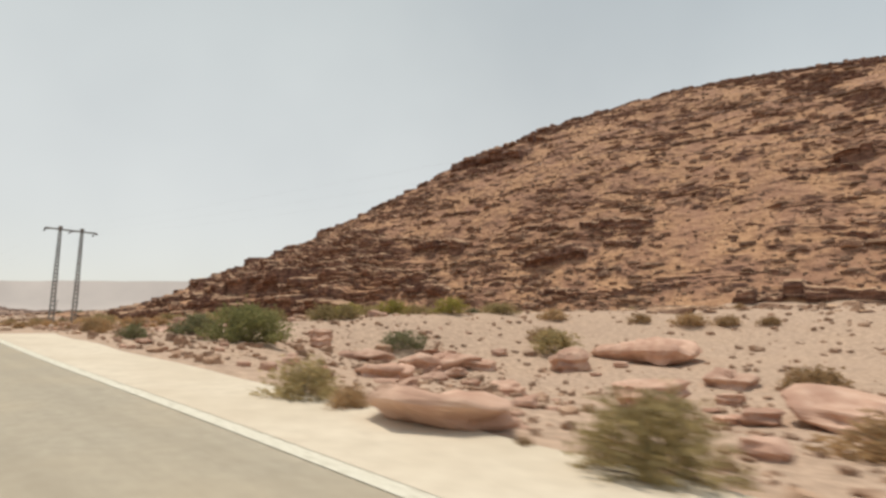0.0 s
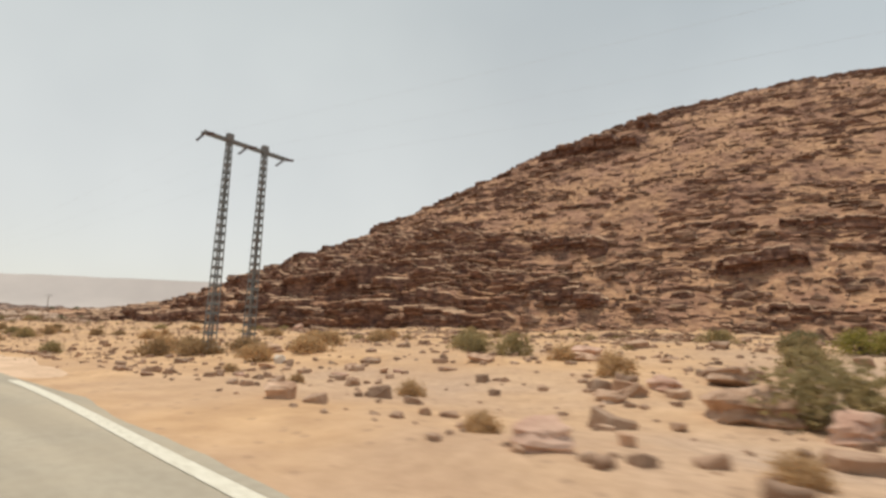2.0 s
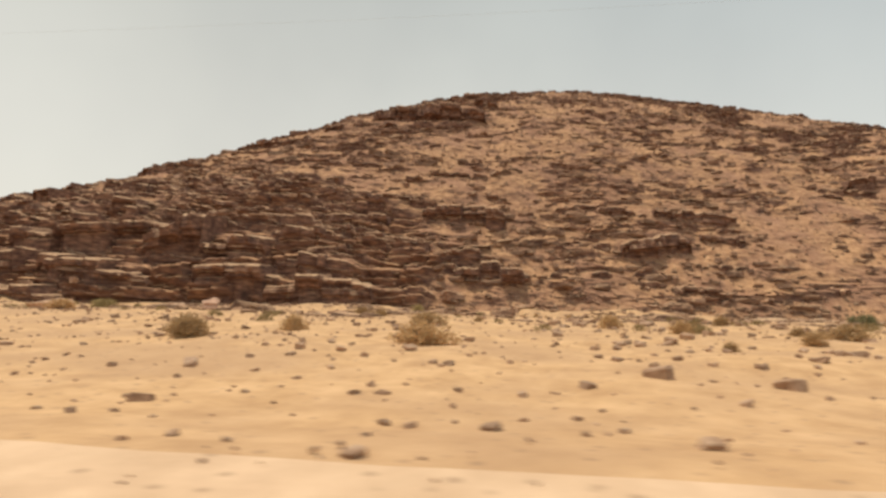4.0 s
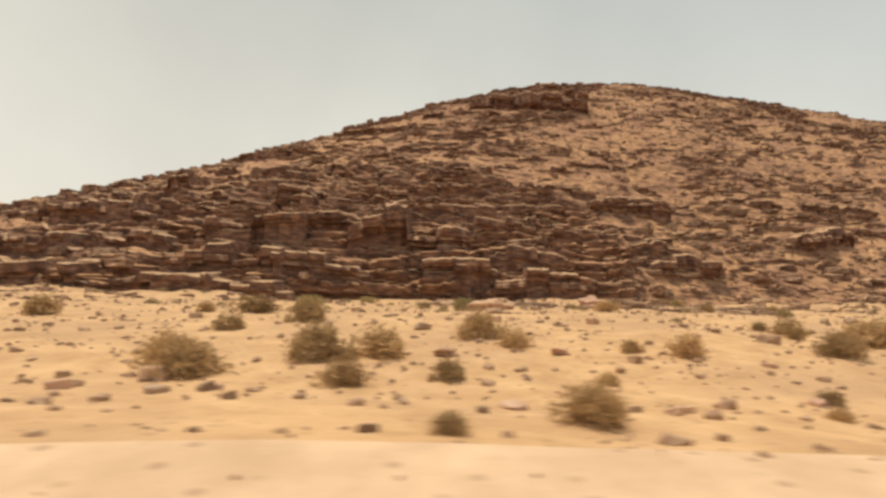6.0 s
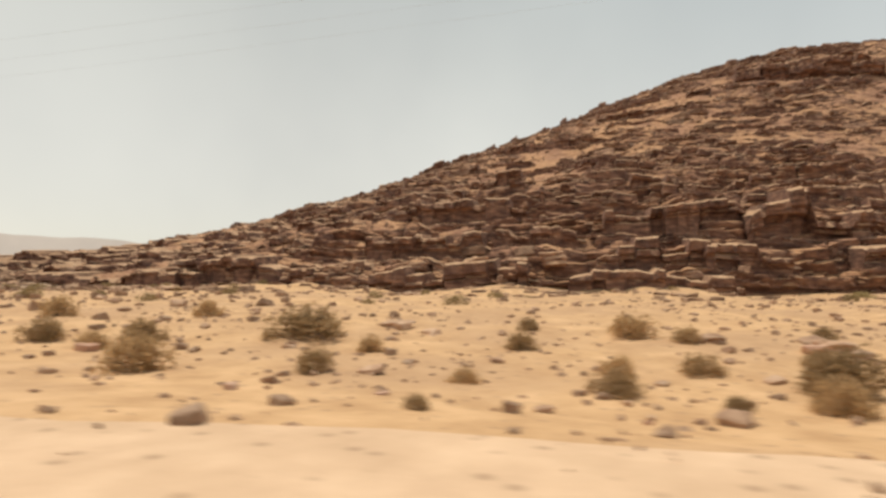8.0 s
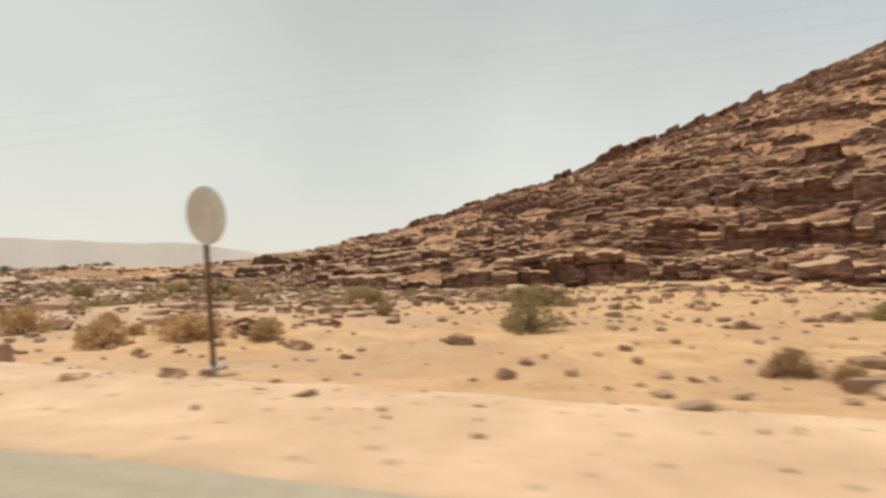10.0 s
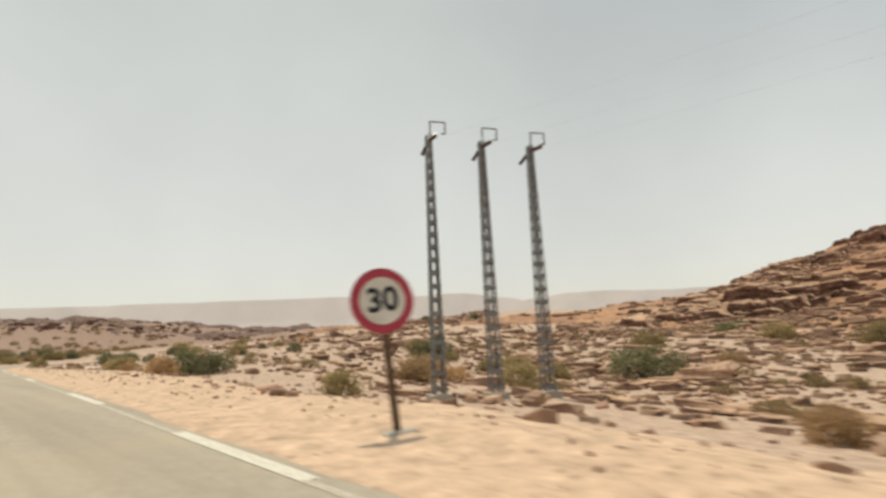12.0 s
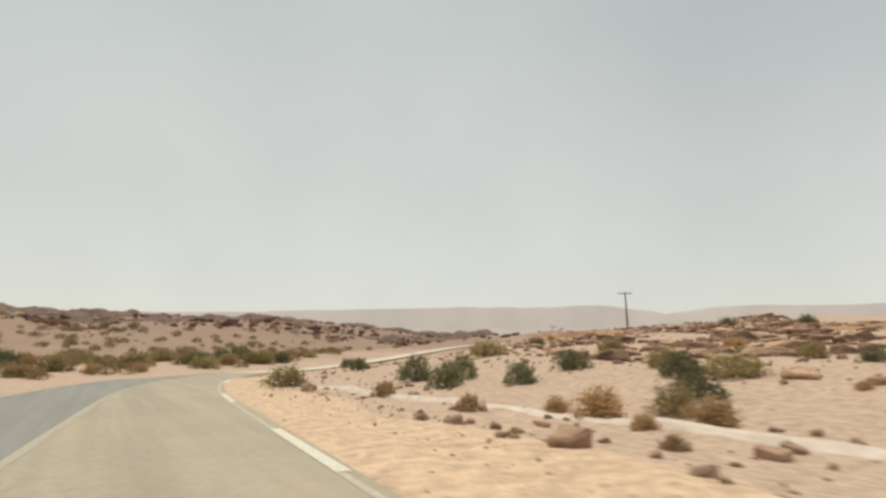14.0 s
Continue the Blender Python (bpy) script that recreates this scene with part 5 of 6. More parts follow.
near_rng, rng = rng, far_rng
for _ in range(46):  # larger bushes along the far edge of the bend
    y, u = rng.uniform(366, 428), -(10 + 34 * rng.uniform(0, 1) ** 1.4)
    plant(rng.choice(["dry", "olive", "green"], p=[0.4, 0.42, 0.18]), float(ROAD_X(y)) + u, y, rng.uniform(0.9, 2.3), squash=0.85)
rng = near_rng
for k, obs in KINDS.items():
    for i, ob in enumerate(obs):
        if (k, i) not in used:
            plant(k, 40 + i, 420, 1.0, i)


# ---- roadside stones, each one its own ----
def stone(x, y, size, flat=0.6, mat=STONE, seed=0, label="angular tan sandstone rock lying on the sand", sink=0.3, turn=None, long=1.0):
    r = np.random.default_rng(seed + 1000)
    v, f = rock_shape(r, size, flat, 0.26)
    v = v * (long, 1, 1)
    a = r.uniform(0, 6.28) if turn is None else radians(turn)
    v = v @ np.array(Euler((r.uniform(-0.15, 0.15), r.uniform(-0.15, 0.15), a)).to_matrix()).T
    if size > 0.7:  # large ones weathered into uneven faces
        bm = bmesh.new()
        vs = [bm.verts.new(p) for p in v]
        for ring in f:
            bm.faces.new([vs[i] for i in ring])
        bmesh.ops.subdivide_edges(bm, edges=bm.edges[:], cuts=4, use_grid_fill=True, smooth=0.35)
        for _ in range(3):  # edges worn round
            bmesh.ops.smooth_vert(bm, verts=bm.verts[:], factor=0.5, use_axis_x=True, use_axis_y=True, use_axis_z=True)
        for q in bm.verts:
            k = noise.fractal(q.co * (2.2 / size) + Vector((seed * 3.1, 0, 0)), 1.0, 2.0, 4)
            side = Vector((q.co.x, q.co.y, 0)).normalized()
            q.co += q.co.normalized() * k * size * 0.13 + side * 0.045 * size * math.sin(q.co.z * 30 / size + seed) + Vector((0, 0, 0.03 * size * math.sin(q.co.x * 9 / size)))
        bmesh.ops.triangulate(bm, faces=[q for q in bm.faces if len(q.verts) > 4])
        me = bpy.data.meshes.new("rock")
        bm.to_mesh(me)
        bm.free()
        me.materials.append(mat)
        ob = new("rock", me)
    else:
        ob = new("rock", mesh_from("rock", v, f, mat))
    lift = -v[:, 2].min() * (1 - 2 * sink)
    ob.matrix_basis = pose(x, y, float(ground_z(x, y)) + lift)
    return tagged(ob, label, "rock", "roadside rocks")


ROCK_COUNT = iter(range(1000))


def rock_stretch(rows):
    """Rocks of one stretch of the roadside: x, y, size, flatness."""
    for x, y, size, flat in rows:
        i = next(ROCK_COUNT)
        stone(x, y, size, flat, PALE if flat == 0.75 else PINK if y < 30 or i % 4 == 0 else STONE, i)


# 1 to 29 m along the road
rock_stretch([
    (17.3, -1.4, 2.56, 0.4), (10.2, 1.9, 1.08, 0.4), (27.8, -1.7, 3.08, 0.3), (17.2, 0.5, 1.73, 0.4), (20.3, 0.9, 6.19, 0.2), (5, 4.2, 1.6, 0.28),
    (27.3, 6.5, 2.19, 0.4), (20.4, 7.6, 2.32, 0.5), (34.8, 13.3, 6.2, 0.3), (10.4, 10.5, 0.98, 0.5), (27.5, 14.7, 2.25, 0.5), (12.8, 14, 1.92, 0.4),
    (24.4, 18.7, 2.02, 0.35), (22.8, 20.2, 4.04, 0.25), (9.8, 16.2, 0.57, 0.5), (24.1, 21.5, 1.8, 0.2), (5.6, 16.4, 0.26, 0.6), (5.5, 16.8, 0.2, 0.5),
    (11.2, 17.1, 0.68, 0.4), (9.6, 17.5, 0.52, 0.4), (19.2, 22.3, 2.17, 0.4), (17.7, 24.3, 1.25, 0.4), (18.9, 25.9, 1.15, 0.5), (6.9, 29.9, 0.21, 0.6),
])
# 30 to 52 m along the road
rock_stretch([
    (11.8, 30, 1.09, 0.35), (5.2, 30.3, 0.35, 0.6), (4.8, 31.3, 0.25, 0.6), (4.6, 31.6, 0.38, 0.5), (9.8, 34.7, 0.51, 0.4), (12.8, 35.4, 0.47, 0.6),
    (12, 37.2, 0.49, 0.6), (9.8, 37.8, 0.6, 0.6), (17.1, 40.1, 1.13, 0.5), (12.1, 40.4, 0.52, 0.5), (8.4, 42, 0.15, 0.6), (13.2, 42.2, 0.87, 0.5),
    (15.9, 42.8, 0.81, 0.4), (9, 43.2, 0.34, 0.4), (6.9, 43.3, 0.2, 0.6), (14.1, 43.5, 0.57, 0.6), (17.5, 44.6, 0.81, 0.4), (9.1, 46.2, 0.23, 0.6),
    (15.6, 46.9, 0.98, 0.3), (13.6, 47.4, 0.6, 0.5), (16.3, 48.1, 0.71, 0.5), (14.1, 48.5, 0.82, 0.4), (12.6, 50.8, 0.84, 0.4), (11.6, 52.6, 0.65, 0.5),
])
# 52 to 67 m along the road
rock_stretch([
    (14, 52.7, 0.87, 0.5), (14.9, 54.4, 1.58, 0.45), (9.7, 54.7, 0.25, 0.6), (13.1, 55.1, 0.41, 0.4), (8.6, 55.3, 0.73, 0.6), (19.8, 55.7, 1.47, 0.3),
    (16.9, 56.2, 0.57, 0.5), (8.1, 56.4, 0.17, 0.5), (17.9, 56.8, 0.93, 0.4), (15.3, 57.2, 0.81, 0.5), (9.1, 61, 0.68, 0.6), (24.5, 62, 1.06, 0.4),
    (26.6, 63.2, 1.43, 0.3), (18.5, 64.6, 0.59, 0.35), (15.7, 64.7, 0.27, 0.6), (21.1, 65, 0.72, 0.5), (16.9, 65.5, 0.42, 0.4), (16.5, 65.8, 0.37, 0.4),
    (20.1, 66.3, 0.6, 0.6), (14.7, 66.3, 0.3, 0.6), (15.2, 66.6, 0.52, 0.5), (9.7, 67.1, 0.15, 0.5), (16.6, 67.6, 0.54, 0.6), (13.5, 67.7, 0.34, 0.4),
])
# 68 to 130 m along the road
rock_stretch([
    (12.7, 68.5, 0.25, 0.4), (15.4, 68.6, 0.28, 0.5), (11.3, 70.3, 0.28, 0.4), (15.1, 70.7, 0.55, 0.4), (16.3, 71.7, 0.46, 0.75), (18.8, 76.1, 1.19, 0.5),
    (12, 121.9, 0.2025, 0.5), (15.1, 122, 0.495, 0.4), (11.1, 123.8, 0.1125, 0.5), (14.2, 124.9, 0.2325, 0.6), (12.3, 125.4, 0.1725, 0.5), (18.6, 125.9, 0.4575, 0.5),
    (15.6, 126.2, 0.3525, 0.4), (16.5, 126.4, 0.3375, 0.5), (9.7, 126.7, 0.105, 0.5), (15.7, 127.3, 0.36, 0.5), (11.3, 127.6, 0.27, 0.3), (15.5, 128, 0.4425, 0.5),
    (20.9, 128.6, 0.6675, 0.5), (20, 129.1, 1.3725, 0.3), (21, 129.5, 0.6075, 0.6), (11.6, 130.4, 0.255, 0.35), (14, 130.5, 0.2325, 0.5), (15.9, 130.8, 0.2175, 0.5),
])
# 131 to 143 m along the road
rock_stretch([
    (13.3, 131, 0.3225, 0.4), (17.1, 132.4, 0.4125, 0.4), (15.6, 132.9, 0.6825, 0.4), (13.4, 132.9, 0.285, 0.5), (19.2, 133, 0.4275, 0.5), (13.1, 133.7, 0.15, 0.5),
    (14.4, 136, 0.225, 0.4), (10.6, 136.3, 0.0975, 0.5), (63.3, 136.5, 3, 0.4), (10.8, 136.7, 0.12, 0.4), (17, 137.1, 0.285, 0.5), (16.5, 138, 0.2175, 0.5),
    (15.1, 138.4, 0.21, 0.5), (12.3, 138.6, 0.165, 0.4), (17.4, 139.6, 0.585, 0.5), (13.4, 140.1, 0.1875, 0.5), (15, 140.3, 0.1725, 0.5), (21.4, 140.6, 0.5625, 0.5),
    (12.1, 141.8, 0.1275, 0.5), (16.5, 142.1, 0.3, 0.5), (17.7, 142.6, 0.2625, 0.5), (13.2, 142.7, 0.2025, 0.5), (12.1, 142.8, 0.3825, 0.35), (11.7, 143.2, 0.18, 0.4),
])
# 143 to 160 m along the road
rock_stretch([
    (14, 143.8, 0.315, 0.4), (26.5, 144.8, 0.5475, 0.5), (16.7, 146.5, 0.2625, 0.5), (12.6, 146.7, 0.345, 0.5), (18.9, 147.5, 0.7275, 0.3), (53.7, 147.7, 3, 0.4),
    (43.9, 147.9, 1.1475, 0.5), (16.4, 148.8, 0.3, 0.5), (12.4, 149.3, 0.405, 0.35), (14.8, 149.6, 0.2625, 0.5), (18.5, 150.6, 0.7125, 0.3), (8.4, 150.6, 0.06, 0.6),
    (9.7, 151.3, 0.1425, 0.4), (12.7, 152.7, 0.1725, 0.5), (81.7, 152.8, 3, 0.4), (13.3, 153.7, 0.2175, 0.4), (13.5, 154.4, 0.1875, 0.5), (13.1, 155.3, 0.3825, 0.5),
    (12.1, 155.6, 0.27, 0.4), (14.3, 156, 0.645, 0.5), (13.1, 157, 0.4575, 0.5), (12, 158.9, 0.4125, 0.3), (14.4, 159.9, 0.2625, 0.5), (12.9, 160.4, 0.195, 0.6),
])
# 161 to 179 m along the road
rock_stretch([
    (13.1, 161.1, 0.2175, 0.6), (27.3, 161.9, 0.5925, 0.5), (13, 162, 0.2325, 0.5), (12.6, 162.5, 0.2625, 0.4), (13.1, 163.3, 0.3225, 0.4), (12.5, 163.6, 0.375, 0.4),
    (9.4, 164.3, 0.15, 0.4), (11.6, 166.2, 0.1725, 0.7), (14.7, 166.9, 0.2625, 0.8), (12.5, 168.7, 0.3825, 0.4), (12.9, 170.5, 0.39, 0.4), (12.5, 171.6, 0.54, 0.4),
    (25.7, 174.2, 0.75, 0.5), (9.4, 174.4, 0.3375, 0.75), (11, 175.2, 0.2775, 0.4), (16.3, 175.6, 0.45, 0.5), (10.8, 175.6, 0.15, 0.5), (17.7, 178, 0.5025, 0.3),
    (12.4, 178.2, 0.1575, 0.5), (8.6, 178.8, 0.21, 0.5), (9.4, 178.8, 0.195, 0.7), (8.9, 179.3, 0.165, 0.4), (13.5, 179.3, 0.24, 0.9), (19.9, 179.6, 0.615, 0.9),
])
# 179 to 187 m along the road
rock_stretch([
    (6.9, 179.6, 0.075, 0.5), (9.1, 180.6, 0.1575, 0.6), (9.8, 181.5, 0.1425, 0.6), (9.7, 181.7, 0.285, 0.2), (8.5, 182, 0.1875, 0.2), (7.3, 182.2, 0.2625, 0.3),
    (6.3, 183.3, 0.18, 0.45), (17.1, 183.5, 0.705, 0.5), (16.8, 184.1, 0.5925, 0.5), (16.1, 184.2, 0.4725, 0.6), (11.1, 184.3, 0.2175, 0.4), (17.1, 184.5, 0.6975, 0.4),
    (15.4, 184.8, 0.42, 0.5), (16.2, 185, 0.39, 0.7), (15.6, 185.9, 0.825, 0.5), (14.8, 186, 0.7725, 0.5), (14.8, 186.1, 0.6675, 0.6), (15, 186.1, 0.75, 0.6),
    (11.7, 186.5, 0.3525, 0.5), (14.8, 187.1, 0.4425, 0.5), (13.1, 187.1, 0.3225, 0.9), (11.6, 187.2, 0.4875, 0.3), (11.5, 187.3, 0.3525, 0.5), (14.5, 187.4, 0.315, 0.5),
])
# 187 to 198 m along the road
rock_stretch([
    (12.3, 187.4, 0.4125, 0.8), (11.5, 188, 0.4125, 0.5), (12, 188.1, 0.375, 0.8), (15.8, 188.2, 0.4575, 0.5), (13.4, 188.3, 0.405, 0.5), (12, 188.7, 0.435, 0.7),
    (12, 188.9, 0.7275, 0.5), (13.3, 189, 0.375, 0.6), (12.2, 189.6, 0.3525, 0.5), (15.6, 189.9, 0.465, 0.4), (12.3, 190.2, 0.4575, 0.4), (9.1, 190.2, 0.2025, 0.6),
    (11.9, 190.4, 0.6, 0.3), (8.8, 190.8, 0.24, 0.6), (11.8, 191.1, 0.5325, 0.3), (14.3, 191.2, 0.645, 0.35), (16.3, 191.4, 0.84, 0.45), (8.4, 192.3, 0.1725, 0.6),
    (16.4, 193.3, 0.78, 0.5), (17.7, 193.3, 0.555, 0.5), (16, 193.9, 0.69, 0.5), (17.1, 196, 0.735, 0.4), (12.2, 196.1, 0.3375, 0.4), (7.7, 198.7, 0.1125, 0.5),
])
# 198 to 265 m along the road
rock_stretch([
    (8.1, 198.9, 0.1125, 0.5), (10, 199.7, 0.2175, 0.5), (8.4, 200.2, 0.27, 0.4), (12.7, 201.4, 0.255, 0.5), (8.6, 202.6, 0.2025, 0.4), (4.4, 203, 0.12, 0.4),
    (10.5, 203.5, 0.5025, 0.4), (16.6, 203.9, 0.54, 0.4), (8.2, 204.9, 0.2025, 0.5), (17.3, 205, 0.57, 0.6), (17.6, 205.2, 0.9375, 0.4), (6.4, 206.5, 0.1125, 0.5),
    (11.2, 210.8, 0.6225, 0.4), (7.8, 255, 0.1875, 0.5), (1.8, 256.5, 0.075, 0.5), (7, 256.7, 0.15, 0.5), (1.3, 257.4, 0.0975, 0.3), (8.8, 259.5, 0.33, 0.4),
    (20, 260.1, 0.6825, 0.6), (7.2, 262.5, 0.21, 0.6), (12.6, 264.5, 0.68, 0.5), (7, 264.9, 0.16, 0.5), (7.3, 265.3, 0.2, 0.6), (11.2, 265.4, 0.55, 0.7),
])
# 267 to 290 m along the road
rock_stretch([
    (11.2, 267.6, 0.56, 0.6), (7.5, 267.8, 0.33, 0.5), (13.7, 273.2, 1.06, 0.4), (12.3, 274.6, 0.87, 0.4), (17.3, 275.8, 1.59, 0.4), (12, 276, 0.75, 0.4),
    (15.6, 276.7, 1, 0.5), (12.1, 278.3, 0.65, 0.75), (19.8, 278.5, 1.43, 0.4), (12.6, 279.7, 0.7, 0.4), (7.6, 280, 0.28, 0.5), (5.7, 280.2, 0.16, 0.5),
    (13, 281.7, 0.83, 0.4), (12.3, 282.4, 0.82, 0.35), (10.4, 283, 0.68, 0.4), (13.1, 284.3, 1.02, 0.4), (10.5, 284.4, 0.54, 0.5), (9.4, 286, 0.39, 0.75),
    (26.9, 286, 2.08, 0.4), (9.6, 287.3, 0.82, 0.6), (2, 289.9, 0.12, 0.5), (14.6, 289.9, 0.65, 0.4), (1.8, 290, 0.12, 0.5), (33.2, 290, 0.82, 0.5),
])
# 290 to 342 m along the road
rock_stretch([
    (3.7, 290.1, 0.1, 0.6), (11.1, 290.4, 0.65, 0.5), (13.4, 290.8, 1.27, 0.35), (13.5, 291, 0.88, 0.5), (12.1, 291.6, 0.76, 0.4), (9, 293.1, 0.54, 0.3),
    (25.9, 296.1, 1.95, 0.4), (10.5, 299.3, 0.57, 0.3), (19.7, 299.6, 0.74, 0.5), (10.8, 300.8, 1.01, 0.5), (11.9, 304.8, 0.26, 0.6), (13.1, 305.1, 0.46, 0.5),
    (14, 308.4, 0.54, 0.4), (13.2, 310.5, 0.87, 0.4), (12.5, 311.6, 0.66, 0.5), (12.2, 312.2, 0.44, 0.5), (5.3, 313, 0.49, 0.5), (37.9, 313.9, 3, 0.35),
    (2.2, 314.5, 0.18, 0.5), (4.3, 315.4, 0.25, 0.4), (39.7, 321.6, 3, 0.35), (44.1, 331.4, 3, 0.5), (44.4, 334.3, 3, 0.4), (114.2, 342, 3, 0.4),
])
# 343 to 378 m along the road
rock_stretch([
    (106.6, 343.7, 3, 0.6), (102.2, 351.3, 3, 0.3), (19.7, 354.2, 0.63, 0.4), (20.6, 356.5, 1.11, 0.3), (9.9, 356.6, 0.49, 0.3), (71.2, 358.7, 3, 0.4),
    (20.9, 360.3, 1.11, 0.3), (133.3, 364.1, 3, 0.5), (66.5, 378.5, 3, 0.4),
])


def weathered(v, f, size, seed, name, mat):
    """A large block with uneven, layered faces."""
    bm = bmesh.new()
    vs = [bm.verts.new(p) for p in v]
    for ring in f:
        bm.faces.new([vs[i] for i in ring])
    bmesh.ops.subdivide_edges(bm, edges=bm.edges[:], cuts=3, use_grid_fill=True, smooth=0.25)
    for q in bm.verts:
        k = noise.fractal(q.co * (2.2 / size) + Vector((seed * 3.1, 0, 0)), 1.0, 2.0, 4)
        q.co += Vector((q.co.x, q.co.y, 0.4 * q.co.z)).normalized() * (k * 0.12 + 0.05 * math.sin(q.co.z * 24 / size + seed)) * size
    bmesh.ops.triangulate(bm, faces=[q for q in bm.faces if len(q.verts) > 4])
    me = bpy.data.meshes.new(name)
    bm.to_mesh(me)
    bm.free()
    me.materials.append(mat)
    return new(name, me)


r = np.random.default_rng(321)
n = 0
while n < 46:  # great blocks fallen to the foot of the cliffs
    y, s = r.uniform(108, 292), r.uniform(0.0, 0.05)
    if vnoise(y / 12, s * 14, 87) < r.uniform(-0.6, 0.5):
        continue
    px, py, pz = hill_point(np.array([s]), np.array([y]))
    size = r.uniform(1.3, 3.4)
    v, f = rock_shape(r, size, 0.62, 0.16)
    v = v * (r.uniform(1.0, 1.9), 1, 1) @ np.array(Euler((r.uniform(-0.1, 0.25), r.uniform(-0.12, 0.12), radians(92) + r.normal(0, 0.35))).to_matrix()).T
    ob = weathered(v, f, size, n, "cliff_block", SLAB)
    ob.matrix_basis = pose(px[0] + 0.1 * size, py[0], pz[0] + 0.12 * size)
    tagged(ob, "large brown sandstone block fallen at the foot of the cliff", "boulder", "cliff blocks")
    n += 1
for i, (x, y, z, size) in enumerate(BOULDERS):
    r = np.random.default_rng(i + 5000)
    v, f = rock_shape(r, size, 0.5, 0.24)
    v = v * (r.uniform(1.0, 2.4), 1, 1) @ np.array(Euler((r.uniform(-0.15, 0.35), r.uniform(-0.14, 0.14), radians(92) + r.normal(0, 0.3))).to_matrix()).T
    ob = new("boulder", mesh_from("boulder", v, f, SLAB))
    ob.matrix_basis = pose(x, y, z)
    tagged(ob, "broken brown sandstone slab on the hillside", "boulder", "hillside boulders")

r = np.random.default_rng(99)
for i in range(70):  # broken pink sandstone in the wash
    y, u = r.uniform(-6, 32), 6.4 + 26 * r.uniform(0, 1) ** 1.4
    x = float(ROAD_X(y)) + u
    if all((x - q[1]) ** 2 + (y - q[2]) ** 2 > (0.6 * q[3]) ** 2 for q in PLANTED):
        stone(x, y, 0.2 + r.gamma(1.5, 0.2) * (1 + u / 30), r.uniform(0.25, 0.5), PINK, 700 + i, "broken pink sandstone slab in the stony wash")


# ---- power line ----
def lattice(root, x, y, height, low, top, step=0.56):
    """A steel mast of four angle legs tied by batten plates, under root."""
    for sx in (-1, 1):
        for sy in (-1, 1):
            bm = bmesh.new()
            for dx, dy in ((0.05, 0.0), (0.0, 0.05)):
                quad = []
                for z, w in ((0, low / 2), (height, top / 2)):
                    for k in (0, 1):
                        quad.append(bm.verts.new((x + sx * (w - dx * k * 1.6), y + sy * (w - dy * k * 1.6), z)))
                    for k in (1, 0):
                        quad.append(bm.verts.new((x + sx * (w - dx * k * 1.6 - (0.014 if dy else 0)), y + sy * (w - dy * k * 1.6 - (0.014 if dx else 0)), z)))
                for i in range(4):
                    bm.faces.new([quad[i], quad[(i + 1) % 4], quad[4 + (i + 1) % 4], quad[4 + i]])
                bm.faces.new(quad[:4][::-1])
                bm.faces.new(quad[4:])
            bmesh.ops.recalc_face_normals(bm, faces=bm.faces[:])
            part("leg", bm, STEEL, root)
    z = 0.4
    while z < height - 0.1:
        w = (low + (top - low) * z / height) / 2
        bm = bmesh.new()
        for s in (-1, 1):
            box(bm, x - w, x + w, y + s * w - 0.008, y + s * w + 0.008, z - 0.075, z + 0.075)
            box(bm, x + s * w - 0.008, x + s * w + 0.008, y - w, y + w, z - 0.075, z + 0.075)
        part("batten", bm, STEEL, root)
        z += step * (1 - 0.25 * z / height)
    bm = bmesh.new()
    box(bm, x - low * 0.85, x + low * 0.85, y - low * 0.85, y + low * 0.85, -0.5, 0.22, 0.03)
    part("footing", bm, CONCRETE, root, "square concrete footing")


def insulator(root, a, b, n=4):
    bm = bmesh.new()
    a, b = Vector(a), Vector(b)
    rod(bm, a, b, 0.015)
    for i in range(n):
        p = a.lerp(b, (i + 0.6) / n)
        rod(bm, p, p + (b - a).normalized() * 0.05, 0.09, 0.05, 10)
    part("insulator", bm, GLASS, root, "brown porcelain insulator string")


def place(root, x, y, turn, label, category, group=""):
    root.matrix_basis = pose(x, y, float(ground_z(x, y)), 0, 0, turn)
    return tagged(root, label, category, group)


def h_pylon(x, y, turn):
    root = new("power_pylon")
    for sx in (-1.22, 1.22):
        lattice(root, sx, 0, PYLON_H, 0.56, 0.3)
    bm = bmesh.new()
    for sy in (-0.16, 0.16):
        box(bm, -2.9, 2.9, sy - 0.035, sy + 0.035, PYLON_H - 0.15, PYLON_H)
    for k in np.arange(-2.7, 2.8, 0.6):
        box(bm, k - 0.03, k + 0.03, -0.16, 0.16, PYLON_H - 0.13, PYLON_H - 0.05)
    part("crossarm", bm, STEEL, root, "double steel channel crossarm")
    for k in (-2.75, 0.0, 2.75):
        for s in (-1, 1):
            insulator(root, (k, 0.17 * s, PYLON_H - 0.15), (k, 0.95 * s, PYLON_H - 0.35))
    for sx in (-1.22, 1.22):
        bm = bmesh.new()
        box(bm, sx - 0.2, sx + 0.2, -0.17, 0.17, PYLON_H, PYLON_H + 0.35, 0.02)
        part("cap", bm, STEEL, root)
    return place(root, x, y, turn, "twin lattice steel pylon with a shared crossarm on concrete footings", "power pylon")


